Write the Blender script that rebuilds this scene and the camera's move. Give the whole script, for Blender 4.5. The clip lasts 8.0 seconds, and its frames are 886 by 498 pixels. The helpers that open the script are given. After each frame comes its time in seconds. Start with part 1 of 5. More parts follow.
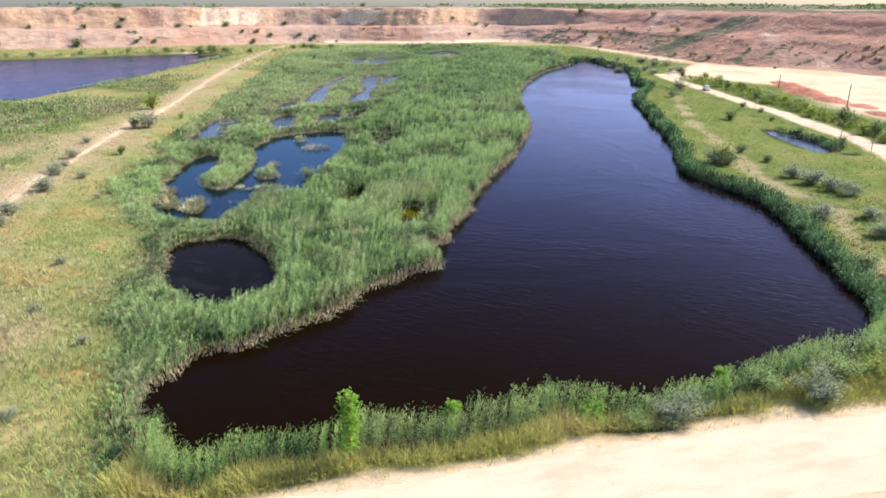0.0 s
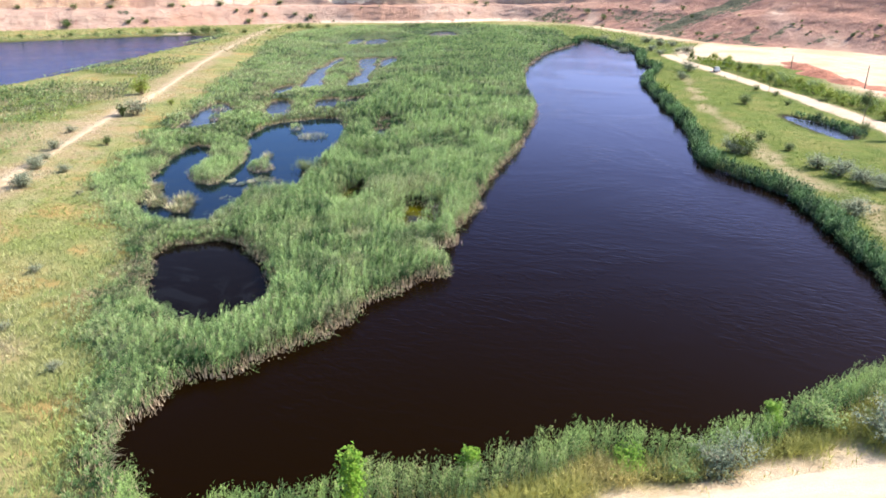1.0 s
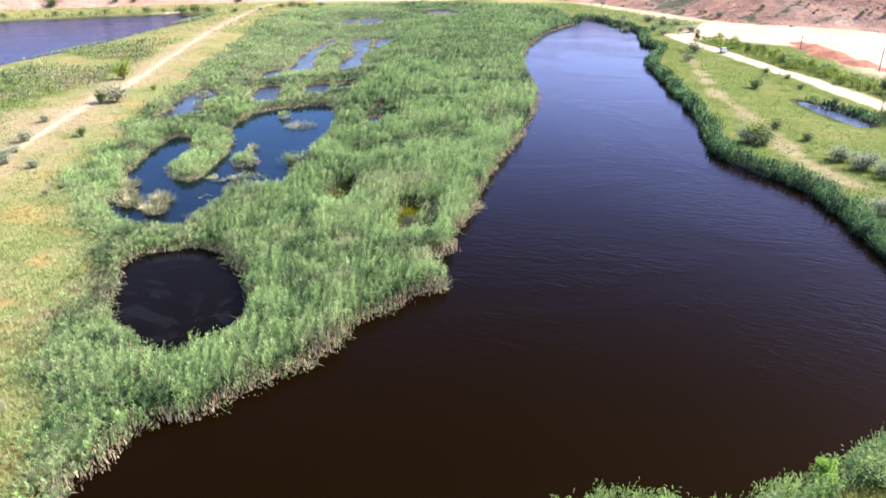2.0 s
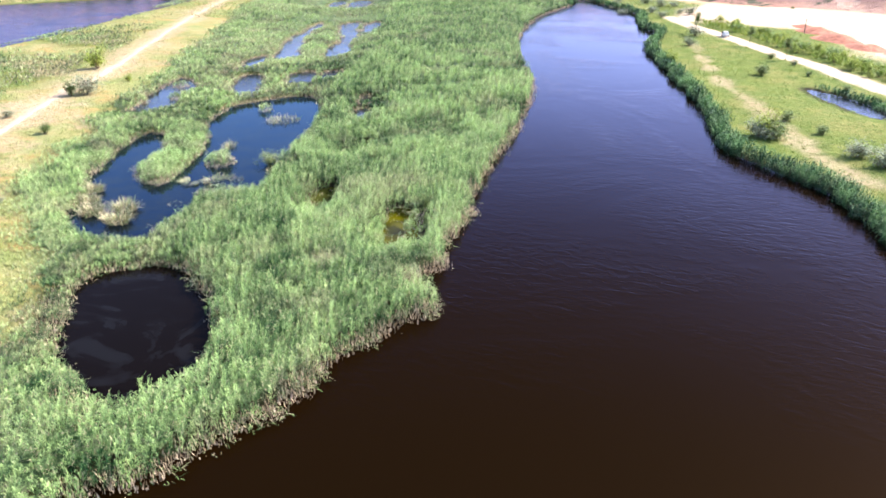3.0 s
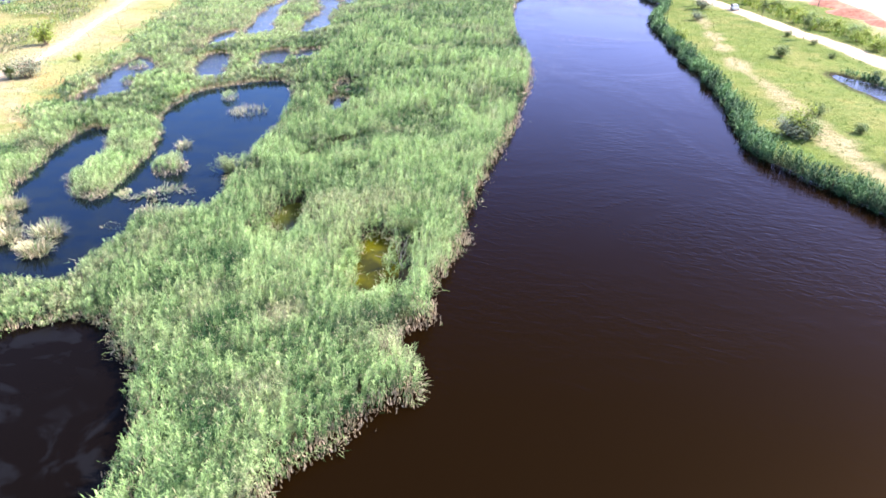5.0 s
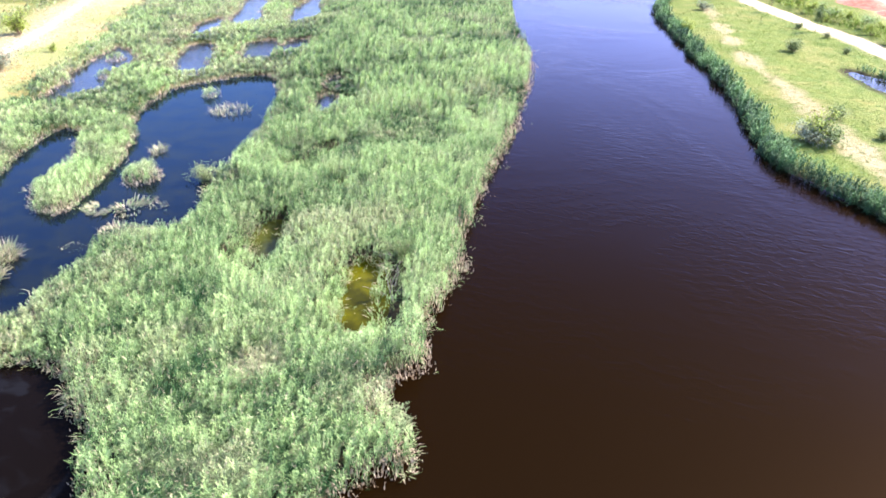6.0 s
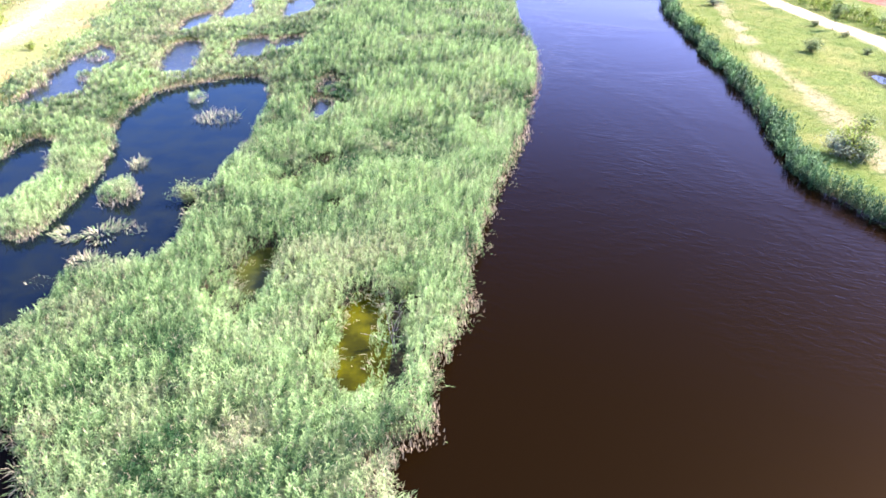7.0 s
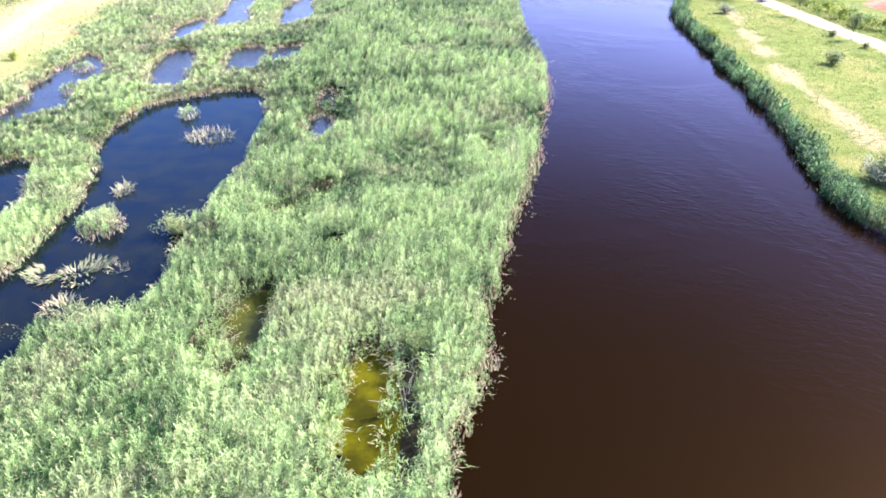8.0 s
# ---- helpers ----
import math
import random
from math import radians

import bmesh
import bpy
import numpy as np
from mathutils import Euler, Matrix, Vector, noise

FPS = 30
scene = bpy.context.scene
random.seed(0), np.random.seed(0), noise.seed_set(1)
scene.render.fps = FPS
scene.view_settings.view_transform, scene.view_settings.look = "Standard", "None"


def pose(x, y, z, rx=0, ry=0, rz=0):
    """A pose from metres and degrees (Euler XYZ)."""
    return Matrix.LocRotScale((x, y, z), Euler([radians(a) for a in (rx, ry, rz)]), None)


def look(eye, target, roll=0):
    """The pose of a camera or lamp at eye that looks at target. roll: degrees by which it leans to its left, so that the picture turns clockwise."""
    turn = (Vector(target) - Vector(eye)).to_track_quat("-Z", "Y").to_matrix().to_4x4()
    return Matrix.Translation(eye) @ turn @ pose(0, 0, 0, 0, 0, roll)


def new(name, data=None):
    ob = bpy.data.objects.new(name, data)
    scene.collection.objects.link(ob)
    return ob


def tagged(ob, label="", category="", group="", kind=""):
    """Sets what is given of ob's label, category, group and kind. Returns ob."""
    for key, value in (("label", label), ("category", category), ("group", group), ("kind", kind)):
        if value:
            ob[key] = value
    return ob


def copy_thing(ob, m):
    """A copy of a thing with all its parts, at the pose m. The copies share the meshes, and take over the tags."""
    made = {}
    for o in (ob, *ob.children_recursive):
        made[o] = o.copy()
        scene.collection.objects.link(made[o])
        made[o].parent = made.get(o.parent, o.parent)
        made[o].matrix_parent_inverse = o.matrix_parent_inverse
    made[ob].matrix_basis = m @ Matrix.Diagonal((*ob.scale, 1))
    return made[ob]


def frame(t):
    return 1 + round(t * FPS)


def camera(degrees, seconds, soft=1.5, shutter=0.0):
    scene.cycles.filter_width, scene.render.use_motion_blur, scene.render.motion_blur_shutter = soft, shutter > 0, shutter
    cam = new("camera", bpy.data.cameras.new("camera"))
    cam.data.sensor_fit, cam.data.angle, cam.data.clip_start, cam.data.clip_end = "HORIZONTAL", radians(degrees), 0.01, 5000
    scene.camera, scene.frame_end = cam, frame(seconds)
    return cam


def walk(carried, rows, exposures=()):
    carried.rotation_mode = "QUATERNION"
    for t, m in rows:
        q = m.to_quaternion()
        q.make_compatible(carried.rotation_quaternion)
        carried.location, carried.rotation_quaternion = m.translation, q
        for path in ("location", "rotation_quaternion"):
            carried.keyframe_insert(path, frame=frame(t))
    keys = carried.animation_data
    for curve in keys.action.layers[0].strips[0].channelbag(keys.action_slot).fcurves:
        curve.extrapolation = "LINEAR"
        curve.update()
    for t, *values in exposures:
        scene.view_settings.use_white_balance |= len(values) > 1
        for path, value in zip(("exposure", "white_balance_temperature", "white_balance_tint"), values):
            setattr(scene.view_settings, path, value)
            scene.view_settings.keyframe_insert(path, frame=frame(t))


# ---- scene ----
cam = camera(66.3, 8.0, 1.75)
PATH = [
    (0, (0.612, -0.66, 19.84), (0.592, 1.221, 19.161), 0.1),
    (0.5, (0.176, 1.709, 19.934), (0.157, 3.58, 19.228), -0.1),
    (1, (-0.115, 4.117, 20.044), (-0.131, 5.978, 19.311), -0.1),
    (1.2, (-0.18, 5.112, 20.072), (-0.196, 6.968, 19.325), -0.0),
    (2.5, (-0.083, 12.003, 20.395), (-0.082, 13.831, 19.583), -0.4),
    (3, (0.118, 14.685, 20.428), (0.128, 16.502, 19.592), -0.4),
    (3.5, (0.313, 17.289, 20.485), (0.334, 19.095, 19.627), -0.2),
    (4, (0.355, 19.757, 20.593), (0.386, 21.553, 19.713), 0.0),
    (4.5, (0.326, 22.314, 20.723), (0.364, 24.098, 19.82), 0.2),
    (4.7, (0.308, 23.32, 20.757), (0.348, 25.1, 19.845), 0.1),
    (6, (0.402, 29.792, 21.256), (0.46, 31.541, 20.287), 0.5),
    (6.5, (0.204, 32.371, 21.389), (0.268, 34.11, 20.403), 0.7),
    (7, (-0.08, 34.863, 21.52), (-0.01, 36.595, 20.523), 0.8),
    (7.5, (-0.458, 37.275, 21.597), (-0.381, 39.008, 20.6), 1.0),
    (8, (-0.952, 39.597, 21.595), (-0.87, 41.33, 20.6), 1.1),
]
EXPOSURE = [(0.0, 0.92, 6800, 14), (0.5, 1.01, 6800, 14), (1.0, 1.12, 6750, 15), (2.5, 1.49, 6650, 17), (3.0, 1.60, 6600, 18), (4.5, 1.81, 6480, 21), (6.0, 2.00, 6320, 25), (7.0, 2.08, 6320, 27), (8.0, 2.09, 6320, 28)]
walk(cam, [(t, look(eye, target, roll)) for t, eye, target, roll in PATH], EXPOSURE)

# ------------------------------------------------------------------ light
SUN_DIR = Vector((0.70, 0.25, 0.66)).normalized()
world = bpy.data.worlds.new("sky")
scene.world = world
world.use_nodes = True
wn = world.node_tree.nodes
sky = wn.new("ShaderNodeTexSky")
sky.sky_type = "NISHITA"
sky.sun_disc = False
sky.sun_elevation = math.asin(SUN_DIR.z)
sky.sun_rotation = math.atan2(SUN_DIR.x, SUN_DIR.y)
sky.dust_density, sky.air_density, sky.ozone_density = 1.6, 1.0, 5.0
world.node_tree.links.new(sky.outputs[0], wn["Background"].inputs[0])
wn["Background"].inputs[1].default_value = 0.15
sun = new("sun", bpy.data.lights.new("sun", "SUN"))
sun.data.energy, sun.data.angle, sun.data.color = 4.4, radians(0.6), (1.0, 0.94, 0.84)
sun.matrix_world = look(SUN_DIR * 300, (0, 0, 0))



# ------------------------------------------------------------------ noise and plan
def vnoise(x, y, size, seed):
    """Smooth value noise in 0..1 with cells of that size."""
    lat = np.random.default_rng(seed).random((256, 256))
    u, v = np.asarray(x) / size + 1000.0, np.asarray(y) / size + 1000.0
    i, j = np.floor(u).astype(int), np.floor(v).astype(int)
    fu, fv = u - i, v - j
    fu, fv = fu * fu * (3 - 2 * fu), fv * fv * (3 - 2 * fv)
    a, b, c, d = lat[i % 256, j % 256], lat[(i + 1) % 256, j % 256], lat[i % 256, (j + 1) % 256], lat[(i + 1) % 256, (j + 1) % 256]
    return (a * (1 - fu) + b * fu) * (1 - fv) + (c * (1 - fu) + d * fu) * fv


def fbm(x, y, size, seed, octaves=3):
    total, amp, weight = 0.0, 1.0, 0.0
    for k in range(octaves):
        total = total + amp * vnoise(x, y, size / 2 ** k, seed + k)
        weight += amp
        amp *= 0.5
    return total / weight


def smooth(a, b, v):
    t = np.clip((np.asarray(v) - a) / (b - a), 0, 1)
    return t * t * (3 - 2 * t)


def curve(points, closed=True, steps=4):
    """A Catmull-Rom curve through a few plan points."""
    p = np.array(points, float)
    n = len(p)
    idx = range(n) if closed else range(n - 1)
    out = []
    for i in idx:
        q = [p[(i + k) % n] if closed else p[min(max(i + k, 0), n - 1)] for k in (-1, 0, 1, 2)]
        for s in range(steps):
            t = s / steps
            out.append(0.5 * (2 * q[1] + (q[2] - q[0]) * t + (2 * q[0] - 5 * q[1] + 4 * q[2] - q[3]) * t * t + (3 * q[1] - q[0] - 3 * q[2] + q[3]) * t ** 3))
    if not closed:
        out.append(p[-1])
    return np.array(out)


def line_distance(px, py, line, closed=False):
    best = np.full(px.shape, 1e9)
    n = len(line)
    for i in range(n if closed else n - 1):
        (ax, ay), (bx, by) = line[i], line[(i + 1) % n]
        dx, dy = bx - ax, by - ay
        t = np.clip(((px - ax) * dx + (py - ay) * dy) / (dx * dx + dy * dy + 1e-9), 0, 1)
        best = np.minimum(best, (px - ax - t * dx) ** 2 + (py - ay - t * dy) ** 2)
    return np.sqrt(best)


def inside(px, py, line):
    res = np.zeros(px.shape, bool)
    n = len(line)
    for i in range(n):
        (ax, ay), (bx, by) = line[i], line[(i + 1) % n]
        if ay == by:
            continue
        res ^= ((ay > py) != (by > py)) & (px < (bx - ax) * (py - ay) / (by - ay) + ax)
    return res


def ellipse(x, y, rx, ry, turn=0):
    c, s = math.cos(radians(turn)), math.sin(radians(turn))
    return [(x + rx * math.cos(a) * c - ry * math.sin(a) * s, y + rx * math.cos(a) * s + ry * math.sin(a) * c) for a in np.linspace(0, 2 * math.pi, 9)[:-1]]


WEST_SHORE = [(-14.6, 27.5), (-15.8, 29.5), (-15.4, 33.2), (-14.4, 35.1), (-12.4, 36.3), (-10.1, 38.5), (-7.0, 41.5), (-5.4, 44.6), (-3.6, 46.9), (-2.4, 48.8), (-0.9, 49.4), (-0.1, 50.3), (-0.1, 51.5), (-1.0, 52.7),
              (-1.1, 54.6), (0.1, 55.7), (0.5, 57.2), (0.4, 58.8), (1.3, 61.6), (2.2, 65.2), (3.0, 68.6), (4.9, 77.9), (9.1, 92.0), (12.7, 108.3), (14.9, 122.4), (15.6, 148.8), (18.9, 175.5), (28.7, 213.2), (42.5, 244.5)]
EAST_SHORE = [(50.7, 267.9), (54.9, 238.0), (56.3, 217.7), (49.4, 186.8), (50.3, 175.0), (41.4, 154.1), (38.0, 129.5), (34.4, 104.0), (30.6, 86.4), (30.0, 81.2),
              (31.3, 76.0), (33.2, 71.0), (33.1, 62.2), (32.3, 57.2), (31.4, 52.2), (31.1, 48.5), (30.1, 45.2), (29.1, 41.3)]
SOUTH_SHORE = [(25.3, 35.6), (22.3, 34.4), (19.4, 33.2), (16.9, 32.0), (15.0, 31.3), (12.4, 29.5), (10.2, 28.5), (6.4, 29.0), (2.1, 27.3), (-3.2, 26.1), (-6.8, 25.1),
               (-9.3, 24.7), (-10.5, 23.6), (-12.6, 25.8)]
PONDS = [
    ("lagoon", WEST_SHORE + EAST_SHORE + SOUTH_SHORE),
    ("round_pool", [(-23.6, 52), (-23, 55.3), (-21, 56.6), (-19.2, 57.2), (-16.3, 55.8), (-14.2, 52), (-12.3, 46), (-12.2, 43), (-13.0, 41.9), (-14.6, 40.7), (-16.3, 40.4), (-17.8, 42.2), (-20.5, 45.5)]),
    ("reed_pond", [(-28.8, 63.6), (-30.4, 67.4), (-32.0, 73.2), (-33.6, 77.5), (-33.6, 82), (-34.2, 88), (-33.6, 92), (-30.6, 90.8), (-29.2, 86), (-28.4, 81.4), (-29.0, 78.4), (-28.0, 75.6), (-25.4, 73.3), (-24.9, 75.0),
                   (-24.9, 79.6), (-25.2, 84), (-25.8, 88.8), (-27.2, 93.8), (-28.0, 99.7), (-27.4, 104.6), (-24.2, 108.4), (-20.6, 110.8), (-17.0, 110.0), (-15.0, 103), (-14.4, 96), (-14.2, 88.6), (-15.2, 82.6), (-15.8, 78.6), (-15.4, 73.2), (-15.9, 70.6), (-17.4, 69.4), (-19.6, 68.2), (-20.2, 65.0), (-20.8, 62.6), (-21.8, 60.6), (-23.0, 60.0), (-25.4, 60.8)]),
    ("marsh_pool", [(-39.5, 100.4), (-41.4, 113), (-41.8, 126), (-38.2, 123.5), (-35.6, 117), (-36.6, 112.5), (-34.6, 107.5), (-36, 101.8)]),
    ("marsh_pool", [(-30.6, 114.2), (-31.8, 127), (-28.4, 127), (-25.8, 113), (-28.2, 111.4)]),
    ("marsh_pool", [(-22.8, 117.6), (-24.4, 128), (-20.2, 130), (-19.0, 119.4)]),
    ("marsh_pool", [(-18.6, 121.6), (-18.9, 128.5), (-16.3, 131), (-15.2, 125)]),
    ("marsh_pool", ellipse(-9.6, 99.6, 1.3, 3.0)),
    ("marsh_pool", ellipse(-10.0, 109.0, 0.9, 3.2)),
    ("marsh_pool", [(-29.6, 141), (-32.4, 160), (-32.6, 176), (-30.6, 202), (-28.9, 194), (-29.4, 172), (-27.6, 158), (-26.2, 145)]),
    ("marsh_pool", [(-20.5, 142), (-22.0, 158), (-20.6, 166), (-23.6, 184), (-24.2, 199), (-19.8, 203), (-19.2, 186), (-17.0, 172), (-18.4, 164), (-16.8, 150)]),
    ("marsh_pool", ellipse(-33.5, 256, 2.4, 13)),
    ("marsh_pool", ellipse(-26, 254, 3.6, 18)),
    ("marsh_pool", ellipse(-2, 291, 5.5, 20)),
    ("marsh_pool", ellipse(-16.2, 190, 2.2, 14)),
    ("marsh_pool", ellipse(-32.8, 140, 1.6, 8)),
    ("algae_pool", [(-4.1, 58.8), (-4.4, 62.0), (-4.4, 64.6), (-3.7, 66.8), (-2.4, 66.2), (-2.0, 62.8), (-2.2, 60.0), (-2.9, 58.2)]),
    ("olive_pool", [(-10.8, 67.2), (-11.0, 70), (-10.2, 71.9), (-8.8, 71.8), (-8.5, 69), (-9.0, 66.8)]),
    ("olive_pool", [(-11.0, 80.9), (-9.2, 81.9), (-7.4, 84.4), (-7.4, 86.6), (-8.9, 84.0), (-10.7, 82.5)]),
    ("meadow_pool", [(53.4, 112), (53.9, 110.5), (55.8, 107), (56, 99.5), (53.9, 96), (53.0, 103.4)]),
    ("far_lake", [(-95.2, 144.5), (-92.2, 161), (-90.6, 186), (-90.6, 225), (-89.5, 272), (-94, 287), (-115, 286.5), (-141, 270), (-165, 255), (-240, 215), (-250, 100), (-140, 105), (-108, 126)]),
]
ISLETS = [(-21.8, 80.3, 1.2), (-22.4, 86.0, 0.35), (-22.4, 102.8, 0.7), (-30.7, 72.2, 0.4), (-25.9, 67.4, 0.4), (-25.4, 64.7, 0.4), (-28.4, 66.7, 0.45),
          (-29.7, 69.4, 0.4), (-2.25, 62.1, 0.25), (-39.0, 119.0, 0.9), (-36.9, 110.5, 0.6)]
LAND_EDGE = [(-12.0, 20), (-15.6, 26.5), (-17.8, 33), (-21.4, 40), (-25, 47), (-27, 55), (-32, 63), (-37.5, 75), (-39.5, 90), (-43, 105), (-45, 125), (-48, 150), (-55, 200), (-62, 260), (-50, 320), (0, 345), (45, 300), (46, 255),
             (60, 270), (60, 130), (36, 50), (30, 30), (0, 22)]
NEAR_ROAD = [(-40, 10.5), (-20, 16.0), (-6, 19.0), (2, 21.1), (8.6, 23.0), (15.7, 24.6), (22.3, 25.8), (40, 29.5), (60, 34)]
WEST_TRACK = [(-30, 20), (-38, 42), (-42, 55), (-44.4, 64.6), (-47.3, 75), (-48.6, 85), (-51.5, 100), (-53.3, 112), (-54, 124), (-56.4, 141), (-60.6, 166), (-67.7, 211), (-73.4, 256), (-79, 311), (-80, 350)]
FAINT_TRACK = [(-36, 50), (-40.5, 66), (-42.5, 80), (-44.5, 95), (-48, 108), (-52, 118)]
EAST_ROAD = [(62, 205), (61, 185), (61.8, 169.5), (61.8, 148), (62.8, 125), (63, 106), (61.6, 94), (58, 80), (52, 64), (46, 48), (40, 29.5)]
QUARRY_FOOT = [(-195, 304), (-137, 331), (-73, 368), (-13, 366), (28, 384), (58, 360), (76, 300), (86, 250), (98, 231), (113, 214), (124, 196), (145, 150), (165, 90), (175, 10), (130, -110), (0, -170), (-160, -130), (-290, 0), (-320, 140), (-270, 250)]

# raster of signed distance to water (land positive), half a metre a cell
CELL, RX0, RY0 = 0.5, -205.0, 8.0
NX, NY = 700, 680
gx, gy = np.meshgrid(RX0 + CELL * np.arange(NX), RY0 + CELL * np.arange(NY), indexing="ij")
shore = np.full(gx.shape, 60.0)
owner = np.zeros(gx.shape, int)
wob = (fbm(gx, gy, 3.0, 11, 2) - 0.5) * 1.3
for k, (kind, pts) in enumerate(PONDS):
    line = curve(pts)
    lo, hi = line.min(0) - 12, line.max(0) + 12
    i0, i1 = np.clip(((np.array([lo[0], hi[0]]) - RX0) / CELL).astype(int), 0, NX)
    j0, j1 = np.clip(((np.array([lo[1], hi[1]]) - RY0) / CELL).astype(int), 0, NY)
    if i1 <= i0 or j1 <= j0:
        continue
    sx, sy = gx[i0:i1, j0:j1], gy[i0:i1, j0:j1]
    d = line_distance(sx, sy, line, True)
    d = np.where(inside(sx, sy, line), -d, d) + wob[i0:i1, j0:j1] * {"algae_pool": 0.35, "olive_pool": 0.35, "marsh_pool": 1.7}.get(kind, 1.0)
    old = shore[i0:i1, j0:j1]
    owner[i0:i1, j0:j1] = np.where(d < old, k, owner[i0:i1, j0:j1])
    shore[i0:i1, j0:j1] = np.minimum(old, d)
for x, y, r in ISLETS:
    d = r - np.hypot(gx - x, (gy - y) * 0.85) + wob * 0.5 * min(r, 1)
    shore = np.where(d > -1.5, np.maximum(shore, d), shore)


def sample(grid, x, y):
    u = np.clip((np.asarray(x) - RX0) / CELL, 0, NX - 1.001)
    v = np.clip((np.asarray(y) - RY0) / CELL, 0, NY - 1.001)
    i, j = u.astype(int), v.astype(int)
    fu, fv = u - i, v - j
    return (grid[i, j] * (1 - fu) + grid[i + 1, j] * fu) * (1 - fv) + (grid[i, j + 1] * (1 - fu) + grid[i + 1, j + 1] * fu) * fv


near_road_line, west_line, faint_line, east_line = curve(NEAR_ROAD, False), curve(WEST_TRACK, False), curve(FAINT_TRACK, False), curve(EAST_ROAD, False)
foot_line = curve(QUARRY_FOOT, True, 6)
marsh_line = curve(LAND_EDGE, True, 3)
road_d = line_distance(gx, gy, near_road_line)
west_d = line_distance(gx, gy, west_line)
faint_d = line_distance(gx, gy, faint_line)
east_d = line_distance(gx, gy, east_line)
marsh_d = line_distance(gx, gy, marsh_line, True)
marsh_d = np.where(inside(gx, gy, marsh_line), marsh_d, -marsh_d) + (fbm(gx, gy, 6, 21) - 0.5) * 5
foot_d = line_distance(gx[::4, ::4], gy[::4, ::4], foot_line, True).repeat(4, 0).repeat(4, 1)[:NX, :NY]

# reeds: the marsh between track and lagoon, and a fringe round every shore
west_of_lagoon = inside(gx, gy, np.array(WEST_SHORE + [(45, 300), (0, 350), (-150, 350), (-150, 20), (-14, 20)]))
east_bank = (gx > 25) & (gy > 33) & ~west_of_lagoon
south_bank = (gy < 37) & (gx > -14) & ~west_of_lagoon
reed = np.where(west_of_lagoon, smooth(-1.8, 3.2, marsh_d), 0.0)
fringe = np.where(east_bank & (gx < 62), smooth(2.1, 1.4, shore + (fbm(gx, gy, 7, 31) - 0.5) * 1.6), 0.0)
fringe = np.where(south_bank, smooth(1.2, 0.5, shore + (fbm(gx, gy, 4, 32) - 0.5) * 1.0), fringe)
fringe = np.where((gx > 46) & (gx < 58) & (gy < 130) & (gy > 90), 0.9 * smooth(2.4, 0.8, shore) * smooth(-1.0, 1.2, (gx - 55.6) + 0.06 * (gy - 108)), fringe)
fringe = np.where((gx < -60) & (gy > 240), 0.7 * smooth(6, 2, shore), fringe)
reed = np.maximum(reed, fringe)
for x, y, rx, ry in ((-9.5, 64.9, 0.8, 1.9), (-9.3, 96.4, 0.9, 2.6), (-10.1, 104.6, 0.8, 2.4), (-5.9, 76.6, 0.9, 0.9), (-1.1, 65.8, 1.1, 1.7), (5.2, 93.5, 0.8, 3.4), (-1.45, 61.0, 0.85, 5.0)):
    reed = reed * (0.1 + 0.9 * smooth(0.5, 1.15, np.hypot((gx - x) / rx, (gy - y) / ry) + wob * 0.6))
for x, y in ((-30.7, 72.2), (-25.9, 67.4), (-25.4, 64.7), (-28.4, 66.7), (-29.7, 69.4), (-22.4, 86.0)):
    reed = np.where(np.hypot(gx - x, gy - y) < 1.1, 0, reed)
reed = np.where(shore > -0.10, reed, 0)

# bare sand: roads, quarry floor, trampled patches
sand = np.maximum(smooth(3.2, 2.5, road_d + wob * 0.8), 0.75 * smooth(4.3, 3.1, road_d + (fbm(gx, gy, 2.5, 42) - 0.5) * 2.6))
sand = np.maximum(sand, 0.5 * smooth(1.1, 0.3, west_d + wob * 0.8))
sand = np.maximum(sand, 0.16 * smooth(0.9, 0.2, faint_d + wob * 0.5))
sand = np.maximum(sand, smooth(2.2, 1.4, east_d + wob * 0.6))
floor_line = curve([(62, 200), (72, 187), (84, 174), (78, 138), (79, 120), (84, 90), (190, 40), (160, 230), (100, 250), (76, 225)], True, 4)
flat_d = line_distance(gx, gy, floor_line, True)
flat = smooth(-3, 3, np.where(inside(gx, gy, floor_line), flat_d, -flat_d) + (fbm(gx, gy, 12, 41) - 0.5) * 10)
sand = np.maximum(sand, flat)
sand = np.maximum(sand, 0.8 * smooth(12, 5, foot_d + (fbm(gx, gy, 20, 45) - 0.5) * 8) * smooth(-80, -40, gx))
strip_line = curve([(52, 158), (45.5, 132), (42.2, 113), (41.3, 104), (38.6, 88), (37.7, 80), (37.6, 72), (39.2, 67), (36, 55), (34.5, 48)], False, 4)
strip_d = line_distance(gx, gy, strip_line) + (fbm(gx, gy, 4, 43) - 0.5) * 3.2
bare = smooth(1.7, 0.3, strip_d) * smooth(0.32, 0.52, fbm(gx, gy, 9, 44) + 0.12 * (gy < 92))
sand = np.maximum(sand, 0.14 * bare)
sand = np.maximum(sand, smooth(1.1, 0.7, np.hypot((gx - -110.3) / 6.5, (gy - 294.3) / 5.0) + wob * 0.15))
sand = np.where(shore < 0.5, 0, sand)

